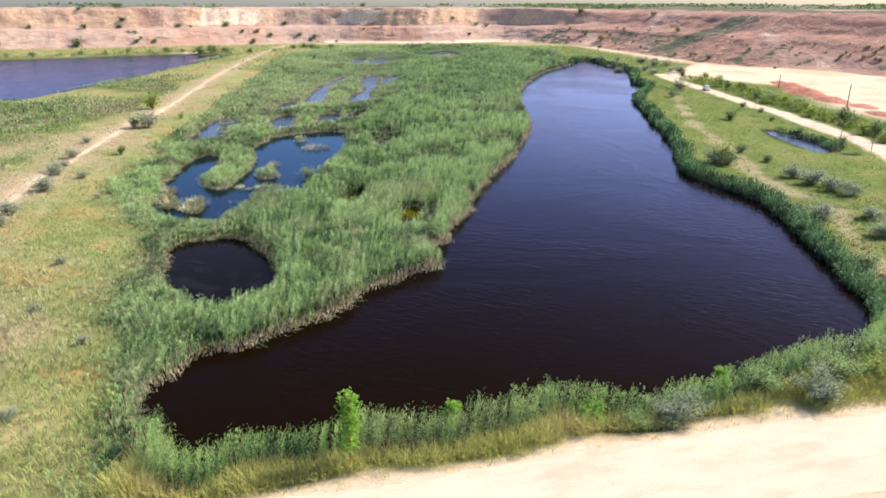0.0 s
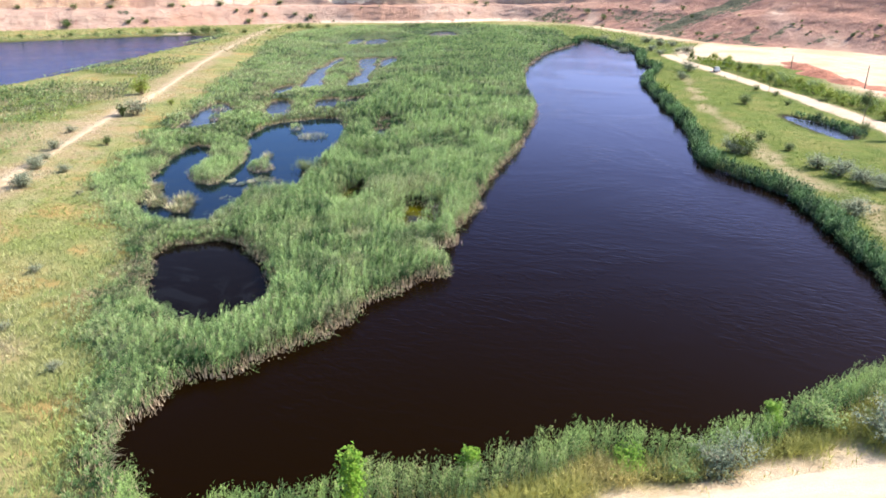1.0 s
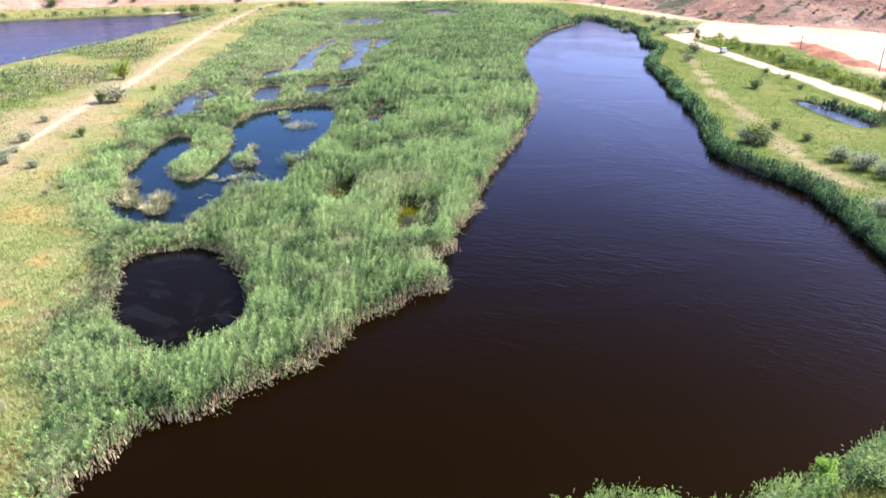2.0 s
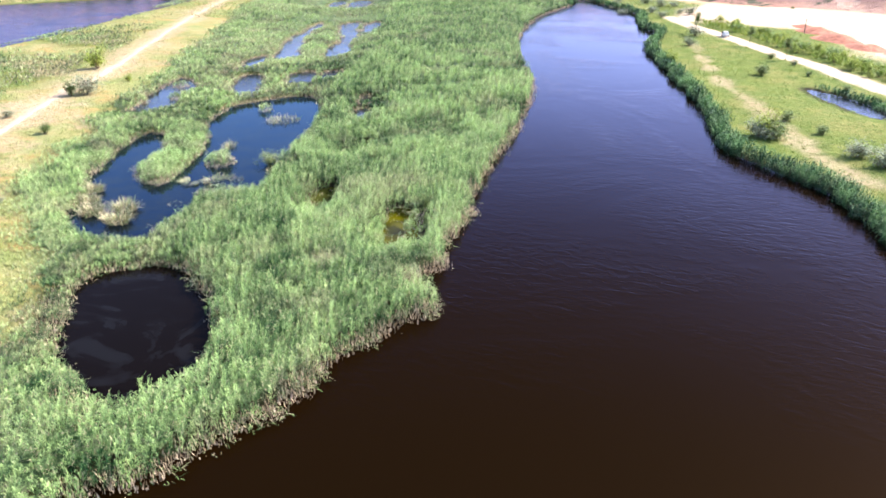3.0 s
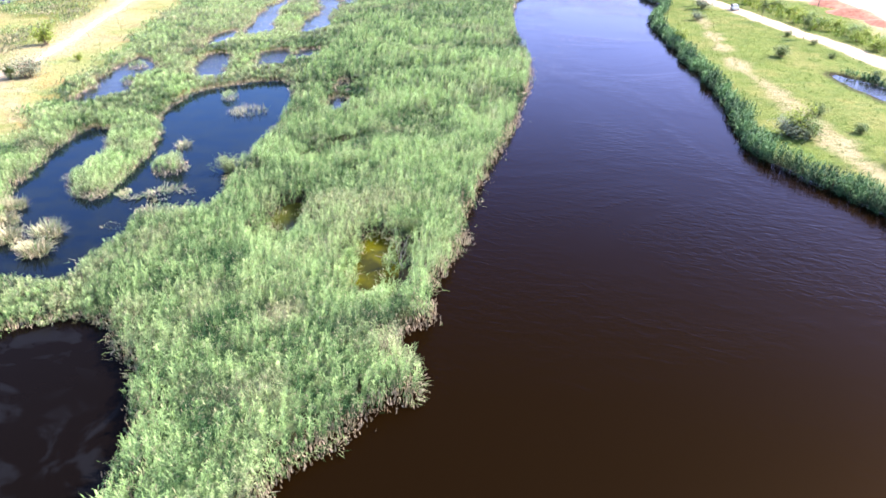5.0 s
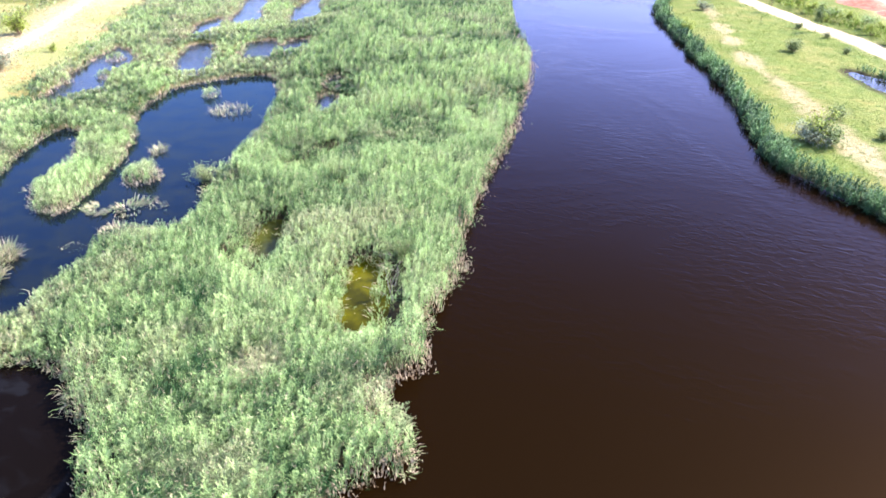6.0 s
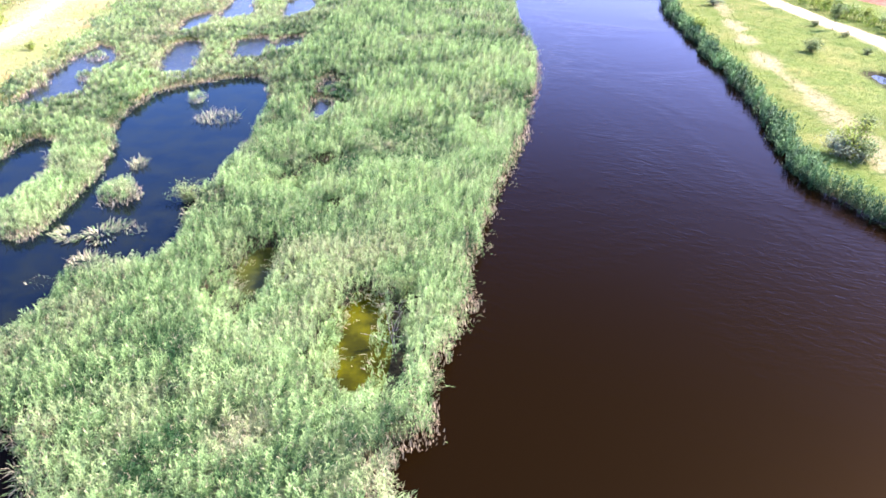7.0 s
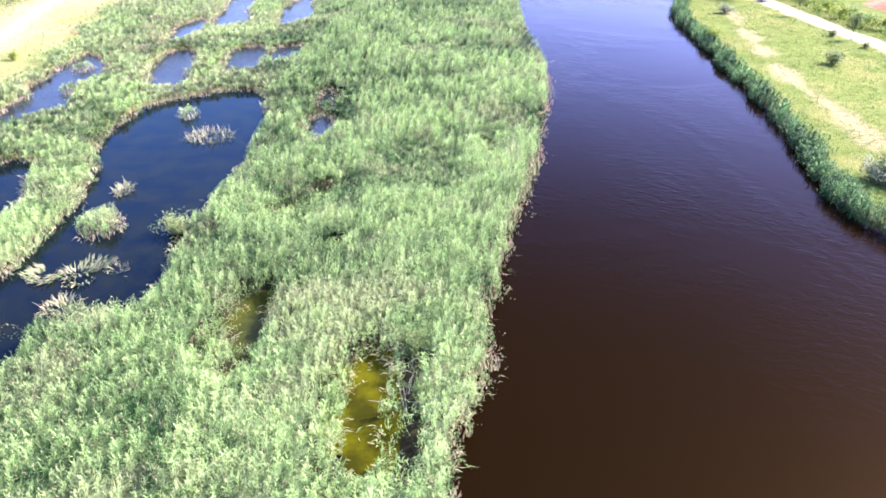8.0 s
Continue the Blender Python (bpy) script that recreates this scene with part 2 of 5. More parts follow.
# ochre dry growth beside track and bare strip; green fen growth between track and lake
ochre = np.maximum(smooth(5, 1.0, west_d + (fbm(gx, gy, 8, 46) - 0.5) * 9), 0.75 * smooth(1.5, 0.4, strip_d) * (gx > 28))
ochre = np.maximum(ochre, 0.8 * smooth(0.47, 0.60, fbm(gx * 0.6, gy, 6, 47)) * (gx < -10) * smooth(175, 120, gy))
fen = smooth(0.30, 0.52, fbm(gx + 0.25 * gy, gy * 0.6, 13, 48)) * smooth(3.0, 7.0, west_d + (fbm(gx, gy, 6, 49) - 0.5) * 5) * (gx < -40 - 0.13 * gy) * (gx > -115) * smooth(205, 160, gy) * smooth(60, 80, gy) * (shore > 0.2)
scrub = smooth(2.4, 3.4, east_d) * smooth(8.5, 6.5, east_d + (fbm(gx, gy, 5, 50) - 0.5) * 4) * (gx > 61) * (gy > 84) * (gy < 190)

height = np.interp(shore, [-4, -1.0, 0.0, 0.8, 3, 12, 40], [-0.9, -0.6, -0.14, 0.08, 0.35, 0.6, 0.8])
height = height + smooth(1, 8, shore) * (fbm(gx, gy, 10, 51) - 0.5) * 0.5 + smooth(0.5, 3, shore) * (fbm(gx, gy, 2.4, 55, 3) - 0.5) * 0.22
height = height + south_bank * smooth(0.3, 3.5, shore) * 0.45
height = np.where(road_d < 5, height * smooth(2.2, 4.5, road_d) + 0.95 * (1 - smooth(2.2, 4.5, road_d)), height)
height = height - 0.10 * smooth(0.35, 0.1, np.abs(west_d - 0.75)) - 0.06 * smooth(0.4, 0.1, np.abs(road_d - 0.9)) * smooth(0.2, 0.5, fbm(gx, gy, 5, 58))


def ground_z(x, y):
    return sample(height, x, y)


# ------------------------------------------------------------------ materials
def nodes_of(name):
    m = bpy.data.materials.new(name)
    m.use_nodes = True
    nt = m.node_tree
    return m, nt, nt.nodes["Principled BSDF"]


def mix(nt, fac, a, b):
    """Colour mix; each of fac, a, b is a socket or a value."""
    n = nt.nodes.new("ShaderNodeMix")
    n.data_type = "RGBA"
    for sock, v in ((n.inputs[0], fac), (n.inputs[6], a), (n.inputs[7], b)):
        if isinstance(v, bpy.types.NodeSocket):
            nt.links.new(v, sock)
        else:
            sock.default_value = (*v, 1) if isinstance(v, tuple) else v
    return n.outputs[2]


def ramp(nt, sock, a, b):
    n = nt.nodes.new("ShaderNodeMapRange")
    n.interpolation_type = "SMOOTHSTEP"
    n.inputs[1].default_value, n.inputs[2].default_value = a, b
    nt.links.new(sock, n.inputs[0])
    return n.outputs[0]


def noise_tex(nt, scale, detail=4.0, rough=0.55, stretch=None, distortion=0.0):
    geo = nt.nodes.new("ShaderNodeNewGeometry")
    n = nt.nodes.new("ShaderNodeTexNoise")
    n.inputs["Scale"].default_value, n.inputs["Detail"].default_value, n.inputs["Roughness"].default_value = scale, detail, rough
    n.inputs["Distortion"].default_value = distortion
    src = geo.outputs["Position"]
    if stretch:
        turn, mp = nt.nodes.new("ShaderNodeMapping"), nt.nodes.new("ShaderNodeMapping")
        turn.inputs["Rotation"].default_value = (0, 0, radians(stretch[3]))
        mp.inputs["Scale"].default_value = stretch[:3]
        nt.links.new(src, turn.inputs[0])
        nt.links.new(turn.outputs[0], mp.inputs[0])
        src = mp.outputs[0]
    nt.links.new(src, n.inputs["Vector"])
    return n.outputs[0]


def attribute(nt, name):
    a = nt.nodes.new("ShaderNodeAttribute")
    a.attribute_name = name
    return a.outputs["Fac"]


def bump(nt, bsdf, sock, strength, distance):
    b = nt.nodes.new("ShaderNodeBump")
    b.inputs["Strength"].default_value, b.inputs["Distance"].default_value = strength, distance
    nt.links.new(sock, b.inputs["Height"])
    nt.links.new(b.outputs[0], bsdf.inputs["Normal"])
    return b


def leaf_material(name, dark, light, dry, translucent=0.3, rough=0.65):
    """Foliage: tone runs from dark to light leaf by leaf, and in reeds holds shade as well; dry turns it to straw."""
    m, nt, b = nodes_of(name)
    c = mix(nt, attribute(nt, "tone"), dark, light)
    c = mix(nt, attribute(nt, "dry"), c, dry)
    nt.links.new(c, b.inputs["Base Color"])
    b.inputs["Roughness"].default_value = rough
    b.inputs["Specular IOR Level"].default_value = 0.2
    t = nt.nodes.new("ShaderNodeBsdfTranslucent")
    nt.links.new(c, t.inputs["Color"])
    s = nt.nodes.new("ShaderNodeMixShader")
    s.inputs[0].default_value = translucent
    nt.links.new(b.outputs[0], s.inputs[1])
    nt.links.new(t.outputs[0], s.inputs[2])
    nt.links.new(s.outputs[0], nt.nodes["Material Output"].inputs["Surface"])
    return m


def plain(name, colour, rough=0.6, metal=0.0, grain=8.0, vary=0.25, bumps=0.2, size=0.02):
    m, nt, b = nodes_of(name)
    n = noise_tex(nt, grain, 5)
    c = mix(nt, ramp(nt, n, 0.3, 0.7), tuple(v * (1 - vary) for v in colour), tuple(min(1, v * (1 + vary)) for v in colour))
    nt.links.new(c, b.inputs["Base Color"])
    b.inputs["Roughness"].default_value, b.inputs["Metallic"].default_value = rough, metal
    if bumps:
        bump(nt, b, n, bumps, size)
    return m


def ground_material():
    m, nt, b = nodes_of("meadow_soil")
    big, mid, fine = noise_tex(nt, 0.06, 4), noise_tex(nt, 0.6, 5), noise_tex(nt, 9, 6, 0.7)
    tuft = noise_tex(nt, 1.7, 5, 0.7, (0.7, 1.2, 1, 25), 0.8)
    grass = mix(nt, ramp(nt, noise_tex(nt, 0.25, 6, 0.65), 0.30, 0.72), (0.208, 0.208, 0.074), (0.350, 0.288, 0.138))
    grass = mix(nt, ramp(nt, big, 0.42, 0.62), grass, (0.188, 0.222, 0.076))
    lush = mix(nt, ramp(nt, mid, 0.30, 0.68), (0.078, 0.125, 0.020), (0.132, 0.165, 0.034))
    lush = mix(nt, ramp(nt, noise_tex(nt, 0.14, 5, 0.6), 0.46, 0.66), lush, (0.172, 0.180, 0.050))
    grass = mix(nt, ramp(nt, noise_tex(nt, 0.11, 5, 0.6, (1.0, 1.8, 1, 20), 0.6), 0.50, 0.64), grass, (0.345, 0.235, 0.092))
    c = mix(nt, attribute(nt, "lush"), grass, lush)
    straw = mix(nt, ramp(nt, mid, 0.35, 0.65), (0.335, 0.272, 0.155), (0.330, 0.240, 0.155))
    dried = nt.nodes.new("ShaderNodeMath")
    dried.operation = "MULTIPLY"
    nt.links.new(attribute(nt, "ochre"), dried.inputs[0])
    nt.links.new(ramp(nt, tuft, 0.30, 0.58), dried.inputs[1])
    c = mix(nt, dried.outputs[0], c, straw)
    c = mix(nt, ramp(nt, tuft, 0.46, 0.30), c, (0.115, 0.145, 0.050))
    c = mix(nt, ramp(nt, fine, 0.54, 0.78), c, (0.34, 0.28, 0.15))
    dirt = mix(nt, ramp(nt, fine, 0.3, 0.7), (0.52, 0.40, 0.28), (0.66, 0.52, 0.38))
    dirt = mix(nt, ramp(nt, mid, 0.45, 0.75), dirt, (0.48, 0.36, 0.24))
    red = mix(nt, ramp(nt, big, 0.48, 0.62), dirt, (0.56, 0.36, 0.23))
    dirt = mix(nt, attribute(nt, "redden"), dirt, red)
    c = mix(nt, attribute(nt, "sand"), c, dirt)
    mud = mix(nt, ramp(nt, mid, 0.3, 0.7), (0.013, 0.012, 0.007), (0.036, 0.030, 0.016))
    c = mix(nt, attribute(nt, "mud"), c, mud)
    nt.links.new(c, b.inputs["Base Color"])
    b.inputs["Roughness"].default_value = 0.95
    b.inputs["Specular IOR Level"].default_value = 0.1
    rough_sum = nt.nodes.new("ShaderNodeMath")
    rough_sum.operation = "MULTIPLY_ADD"
    nt.links.new(fine, rough_sum.inputs[0])
    rough_sum.inputs[1].default_value = 0.22
    nt.links.new(tuft, rough_sum.inputs[2])
    bump(nt, b, rough_sum.outputs[0], 0.55, 0.5)
    return m


def road_material(name, pale, brown):
    m, nt, b = nodes_of(name)
    mid, fine = noise_tex(nt, 0.35, 5, 0.6, (1, 3, 1, -14)), noise_tex(nt, 12, 6, 0.7)
    c = mix(nt, ramp(nt, mid, 0.35, 0.7), pale, brown)
    c = mix(nt, ramp(nt, fine, 0.45, 0.8), c, tuple(v * 0.9 for v in brown))
    nt.links.new(c, b.inputs["Base Color"])
    b.inputs["Roughness"].default_value = 0.95
    b.inputs["Specular IOR Level"].default_value = 0.1
    bump(nt, b, fine, 0.5, 0.05)
    return m


def quarry_material():
    m, nt, b = nodes_of("quarry_earth")
    big, mid, fine = noise_tex(nt, 0.018, 4), noise_tex(nt, 0.09, 5, 0.6, (1, 1, 3.0, 0)), noise_tex(nt, 0.7, 6, 0.7)
    streak = noise_tex(nt, 0.35, 4, 0.6, (1, 1, 0.12, 0))
    c = mix(nt, ramp(nt, mid, 0.3, 0.7), (0.385, 0.255, 0.20), (0.48, 0.345, 0.265))
    c = mix(nt, ramp(nt, big, 0.50, 0.62), c, (0.41, 0.245, 0.175))
    pale = mix(nt, ramp(nt, fine, 0.3, 0.7), (0.74, 0.58, 0.44), (0.60, 0.45, 0.33))
    def ragged(name, grain, spread):
        a = nt.nodes.new("ShaderNodeMath")
        a.operation = "MULTIPLY_ADD"
        nt.links.new(grain, a.inputs[0])
        a.inputs[1].default_value = spread
        nt.links.new(attribute(nt, name), a.inputs[2])
        return ramp(nt, a.outputs[0], 0.42 + 0.5 * spread, 0.56 + 0.5 * spread)

    crag = noise_tex(nt, 0.30, 6, 0.7, (1, 1, 1.6, 0), 0.6)
    c = mix(nt, ragged("orange", crag, 1.6), c, mix(nt, ramp(nt, fine, 0.3, 0.7), (0.50, 0.31, 0.20), (0.59, 0.41, 0.28)))
    c = mix(nt, ragged("pale", crag, 1.4), c, pale)
    c = mix(nt, ramp(nt, streak, 0.52, 0.72), c, (0.36, 0.22, 0.17))
    heap = mix(nt, ramp(nt, mid, 0.3, 0.7), (0.25, 0.145, 0.115), (0.43, 0.235, 0.165))
    heap = mix(nt, ramp(nt, streak, 0.55, 0.7), heap, (0.50, 0.30, 0.20))
    c = mix(nt, attribute(nt, "spoil"), c, heap)
    green = mix(nt, ramp(nt, fine, 0.35, 0.65), (0.07, 0.085, 0.055), (0.15, 0.14, 0.085))
    c = mix(nt, ragged("weeds", crag, 1.6), c, green)
    nt.links.new(c, b.inputs["Base Color"])
    b.inputs["Roughness"].default_value = 0.95
    b.inputs["Specular IOR Level"].default_value = 0.1
    bump(nt, b, crag, 0.8, 1.6)
    return m


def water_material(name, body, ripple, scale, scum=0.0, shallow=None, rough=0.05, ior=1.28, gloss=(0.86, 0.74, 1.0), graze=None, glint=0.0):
    """Still or rippled water: a dark stained body under a sky-reflecting surface; gloss is a colour cast, mostly
    violet-blue, put into the mirrored sky; glint is the share of rough wavelets that catch the sun.
    """
    m, nt, b = nodes_of(name)
    c = body
    if shallow:
        c = mix(nt, ramp(nt, noise_tex(nt, 0.5, 4, 0.6), 0.35, 0.7), body, shallow)
    if scum:
        c = mix(nt, ramp(nt, noise_tex(nt, 0.16, 3, 0.5, None, 2.5), 0.50, 0.62), body, (scum, scum, scum * 1.1))
    if isinstance(c, tuple):
        b.inputs["Base Color"].default_value = (*c, 1)
    else:
        nt.links.new(c, b.inputs["Base Color"])
    b.inputs["Specular IOR Level"].default_value = 0.0
    b.inputs["Roughness"].default_value = 1.0
    crest = noise_tex(nt, scale, 2, 0.5, (1.0, 2.0, 1, 26), 0.8)
    small = noise_tex(nt, scale * 3.1, 2, 0.5, (1, 2.0, 1, 12))
    patch = ramp(nt, noise_tex(nt, 0.05, 4, 0.6, None, 0.8), 0.34, 0.62)
    add = nt.nodes.new("ShaderNodeMath")
    add.operation = "MULTIPLY_ADD"
    nt.links.new(small, add.inputs[0])
    add.inputs[1].default_value = 0.15
    nt.links.new(crest, add.inputs[2])
    mul = nt.nodes.new("ShaderNodeMath")
    mul.operation = "MULTIPLY"
    nt.links.new(add.outputs[0], mul.inputs[0])
    nt.links.new(patch, mul.inputs[1])
    bp = nt.nodes.new("ShaderNodeBump")
    bp.inputs["Strength"].default_value, bp.inputs["Distance"].default_value = 1.0, ripple
    nt.links.new(mul.outputs[0], bp.inputs["Height"])
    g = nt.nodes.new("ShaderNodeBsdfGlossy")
    # the reflection's blue and violet come partly from this tint, not the sky alone
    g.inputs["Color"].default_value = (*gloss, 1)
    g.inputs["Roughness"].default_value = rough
    nt.links.new(bp.outputs[0], g.inputs["Normal"])
    if graze:
        f = nt.nodes.new("ShaderNodeLayerWeight")
        f.inputs["Blend"].default_value = 0.5
        nt.links.new(bp.outputs[0], f.inputs["Normal"])
        pw = nt.nodes.new("ShaderNodeMath")
        pw.operation = "POWER"
        pw.inputs[1].default_value = graze[1]
        nt.links.new(f.outputs["Facing"], pw.inputs[0])
        gain = nt.nodes.new("ShaderNodeMath")
        gain.operation = "MULTIPLY"
        gain.inputs[1].default_value = graze[0]
        nt.links.new(pw.outputs[0], gain.inputs[0])
        share = gain.outputs[0]
    else:
        f = nt.nodes.new("ShaderNodeFresnel")
        f.inputs["IOR"].default_value = ior
        nt.links.new(bp.outputs[0], f.inputs["Normal"])
        share = f.outputs[0]
    body_shader = b.outputs[0]
    if glint:
        w = nt.nodes.new("ShaderNodeBsdfGlossy")
        # warm tint takes the sky's blue out of the wavelets' reflection
        w.inputs["Color"].default_value, w.inputs["Roughness"].default_value = (1.0, 0.64, 0.36, 1), 0.36
        few = nt.nodes.new("ShaderNodeMixShader")
        few.inputs[0].default_value = glint
        nt.links.new(body_shader, few.inputs[1])
        nt.links.new(w.outputs[0], few.inputs[2])
        body_shader = few.outputs[0]
    mx = nt.nodes.new("ShaderNodeMixShader")
    nt.links.new(share, mx.inputs[0])
    nt.links.new(body_shader, mx.inputs[1])
    nt.links.new(g.outputs[0], mx.inputs[2])
    nt.links.new(mx.outputs[0], nt.nodes["Material Output"].inputs["Surface"])
    return m


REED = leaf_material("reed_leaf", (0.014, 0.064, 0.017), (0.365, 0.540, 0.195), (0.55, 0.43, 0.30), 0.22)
BANK_REED = leaf_material("bank_reed_leaf", (0.030, 0.105, 0.034), (0.330, 0.490, 0.150), (0.46, 0.39, 0.21), 0.32)
# a dark green of its own, deepened for the shade on its water side
FRINGE = leaf_material("fringe_leaf", (0.020, 0.070, 0.028), (0.155, 0.310, 0.095), (0.34, 0.32, 0.16), 0.10)
STRAW = leaf_material("dry_reed_stem", (0.40, 0.31, 0.18), (0.64, 0.52, 0.36), (0.58, 0.46, 0.33), 0.2)
GRASS = leaf_material("meadow_grass", (0.185, 0.240, 0.072), (0.330, 0.380, 0.125), (0.50, 0.42, 0.275))
VERGE = leaf_material("verge_grass_blade", (0.260, 0.275, 0.072), (0.480, 0.465, 0.145), (0.62, 0.45, 0.23), 0.40)
LUSH = leaf_material("lush_grass_blade", (0.092, 0.160, 0.022), (0.200, 0.270, 0.050), (0.42, 0.35, 0.15))
POPLAR = leaf_material("poplar_leaf", (0.08, 0.22, 0.02), (0.22, 0.42, 0.05), (0.35, 0.35, 0.08))
SILVER = leaf_material("silver_leaf", (0.095, 0.140, 0.080), (0.28, 0.335, 0.22), (0.36, 0.33, 0.22), 0.15)
SHRUB = leaf_material("shrub_leaf", (0.05, 0.10, 0.03), (0.17, 0.26, 0.085), (0.28, 0.26, 0.10), 0.2)
WILLOW = leaf_material("yellow_green_leaf", (0.14, 0.22, 0.03), (0.34, 0.42, 0.07), (0.42, 0.36, 0.10))
BARK = plain("bark", (0.20, 0.14, 0.10), 0.9, grain=18, vary=0.4, bumps=0.5)
GROUND = ground_material()
ROAD = road_material("sandy_road", (0.58, 0.455, 0.34), (0.48, 0.36, 0.26))
TRACK = road_material("track_dust", (0.50, 0.39, 0.275), (0.36, 0.28, 0.17))
QUARRY = quarry_material()
HEAP = plain("red_soil", (0.34, 0.125, 0.070), 0.95, grain=1.2, vary=0.35, bumps=0.7, size=0.3)
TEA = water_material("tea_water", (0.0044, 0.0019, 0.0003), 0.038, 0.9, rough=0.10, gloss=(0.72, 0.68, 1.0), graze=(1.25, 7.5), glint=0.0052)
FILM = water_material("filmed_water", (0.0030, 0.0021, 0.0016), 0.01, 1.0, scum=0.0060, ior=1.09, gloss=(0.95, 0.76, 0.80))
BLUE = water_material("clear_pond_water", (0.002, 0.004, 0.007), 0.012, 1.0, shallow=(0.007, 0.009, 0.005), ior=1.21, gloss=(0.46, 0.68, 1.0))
OLIVE = water_material("olive_marsh_water", (0.024, 0.030, 0.006), 0.01, 1.0, shallow=(0.052, 0.060, 0.012), ior=1.15)
ALGAE = water_material("algae_water", (0.022, 0.023, 0.001), 0.01, 1.0, shallow=(0.072, 0.071, 0.001), ior=1.12)
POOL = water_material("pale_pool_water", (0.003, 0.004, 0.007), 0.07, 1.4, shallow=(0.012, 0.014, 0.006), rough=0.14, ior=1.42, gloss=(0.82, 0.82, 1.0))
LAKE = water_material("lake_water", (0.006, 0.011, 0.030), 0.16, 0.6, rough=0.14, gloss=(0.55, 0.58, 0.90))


# ------------------------------------------------------------------ mesh helpers
def mesh_from(name, verts, faces, material, attrs=None, smooth_shade=False):
    """A mesh from arrays: verts (n,3), faces (m,3) or (m,4), float point attributes."""
    me = bpy.data.meshes.new(name)
    verts, faces = np.asarray(verts, np.float32), np.asarray(faces, np.int32)
    n, k = faces.shape
    me.vertices.add(len(verts))
    me.vertices.foreach_set("co", verts.ravel())
    me.loops.add(n * k)
    me.loops.foreach_set("vertex_index", faces.ravel())
    me.polygons.add(n)
    me.polygons.foreach_set("loop_start", np.arange(0, n * k, k, dtype=np.int32))
    me.polygons.foreach_set("loop_total", np.full(n, k, np.int32))
    if smooth_shade:
        me.polygons.foreach_set("use_smooth", np.ones(n, bool))
    for key, vals in (attrs or {}).items():
        a = me.attributes.new(key, "FLOAT", "POINT")
        a.data.foreach_set("value", np.asarray(vals, np.float32))
    me.update(calc_edges=True)
    me.materials.append(material)
    return me


def part(name, bm, material, parent, label=""):
    me = bpy.data.meshes.new(name)
    bm.to_mesh(me)
    bm.free()
    me.materials.append(material)
    ob = new(name, me)
    ob.parent = parent
    return tagged(ob, label) if label else ob


def part_mesh(name, me, parent, label=""):
    ob = new(name, me)
    ob.parent = parent
    return tagged(ob, label) if label else ob


def grid_faces(nu, nv):
    i, j = np.meshgrid(np.arange(nu - 1), np.arange(nv - 1), indexing="ij")
    a = (i * nv + j).ravel()
    return np.stack([a, a + nv, a + nv + 1, a + 1], 1)


def kites(base, azim, length, width, rise, droop, tone, dry, lean=(0.0, 0.0)):
    """Bent leaves: base (n,3); each leaf is two triangles, rising then drooping. Returns verts, faces, tone, dry."""
    n = len(base)
    d = np.stack([np.cos(azim), np.sin(azim), np.zeros(n)], 1)
    side = np.stack([-np.sin(azim), np.cos(azim), np.zeros(n)], 1)
    up = np.array([[0, 0, 1.0]])
    wind = np.array([[lean[0], lean[1], 0]])
    half = (length * 0.5)[:, None]
    mid = base + half * (d * np.cos(rise)[:, None] + up * np.sin(rise)[:, None] + wind * 0.5)
    tip = mid + half * (d * np.cos(droop)[:, None] + up * np.sin(droop)[:, None] + wind)
    w = (width * 0.5)[:, None] * side
    v = np.stack([base, mid - w, mid + w, tip], 1).reshape(-1, 3)
    i = np.arange(n)[:, None] * 4
    f = np.stack([i + [0, 1, 2], i + [1, 3, 2]], 1).reshape(-1, 3)
    return v, f, np.repeat(tone, 4), np.repeat(dry, 4)


def scatter(x0, x1, y0, y1, density, mask_grid, seed):
    """Random plan points, kept with the chance that the mask gives; density is a number or a function of y."""
    r = np.random.default_rng(seed)
    xs, ys = [], []
    step = 5.0
    y = y0
    while y < y1:
        d = density(y + step / 2) if callable(density) else density
        n = int(d * (x1 - x0) * min(step, y1 - y))
        xs.append(r.uniform(x0, x1, n))
        ys.append(r.uniform(y, min(y + step, y1), n))
        y += step
    x, y = np.concatenate(xs), np.concatenate(ys)
    keep = r.random(len(x)) < sample(mask_grid, x, y)
    return x[keep], y[keep]


# ------------------------------------------------------------------ ground, water, roads
def spaced(a, b, step, far, grow=1.22, top=1e9):
    mid = list(np.arange(a, b, step))
    hi, s = [mid[-1]], step
    while hi[-1] < far:
        s = min(s * grow, top if hi[-1] < 420 else 1e9)
        hi.append(hi[-1] + s)
    lo, s = [mid[0]], step
    while lo[-1] > -far:
        s = min(s * grow, top if lo[-1] > -200 else 1e9)
        lo.append(lo[-1] - s)
    return np.array(lo[::-1][:-1] + mid + hi[1:])


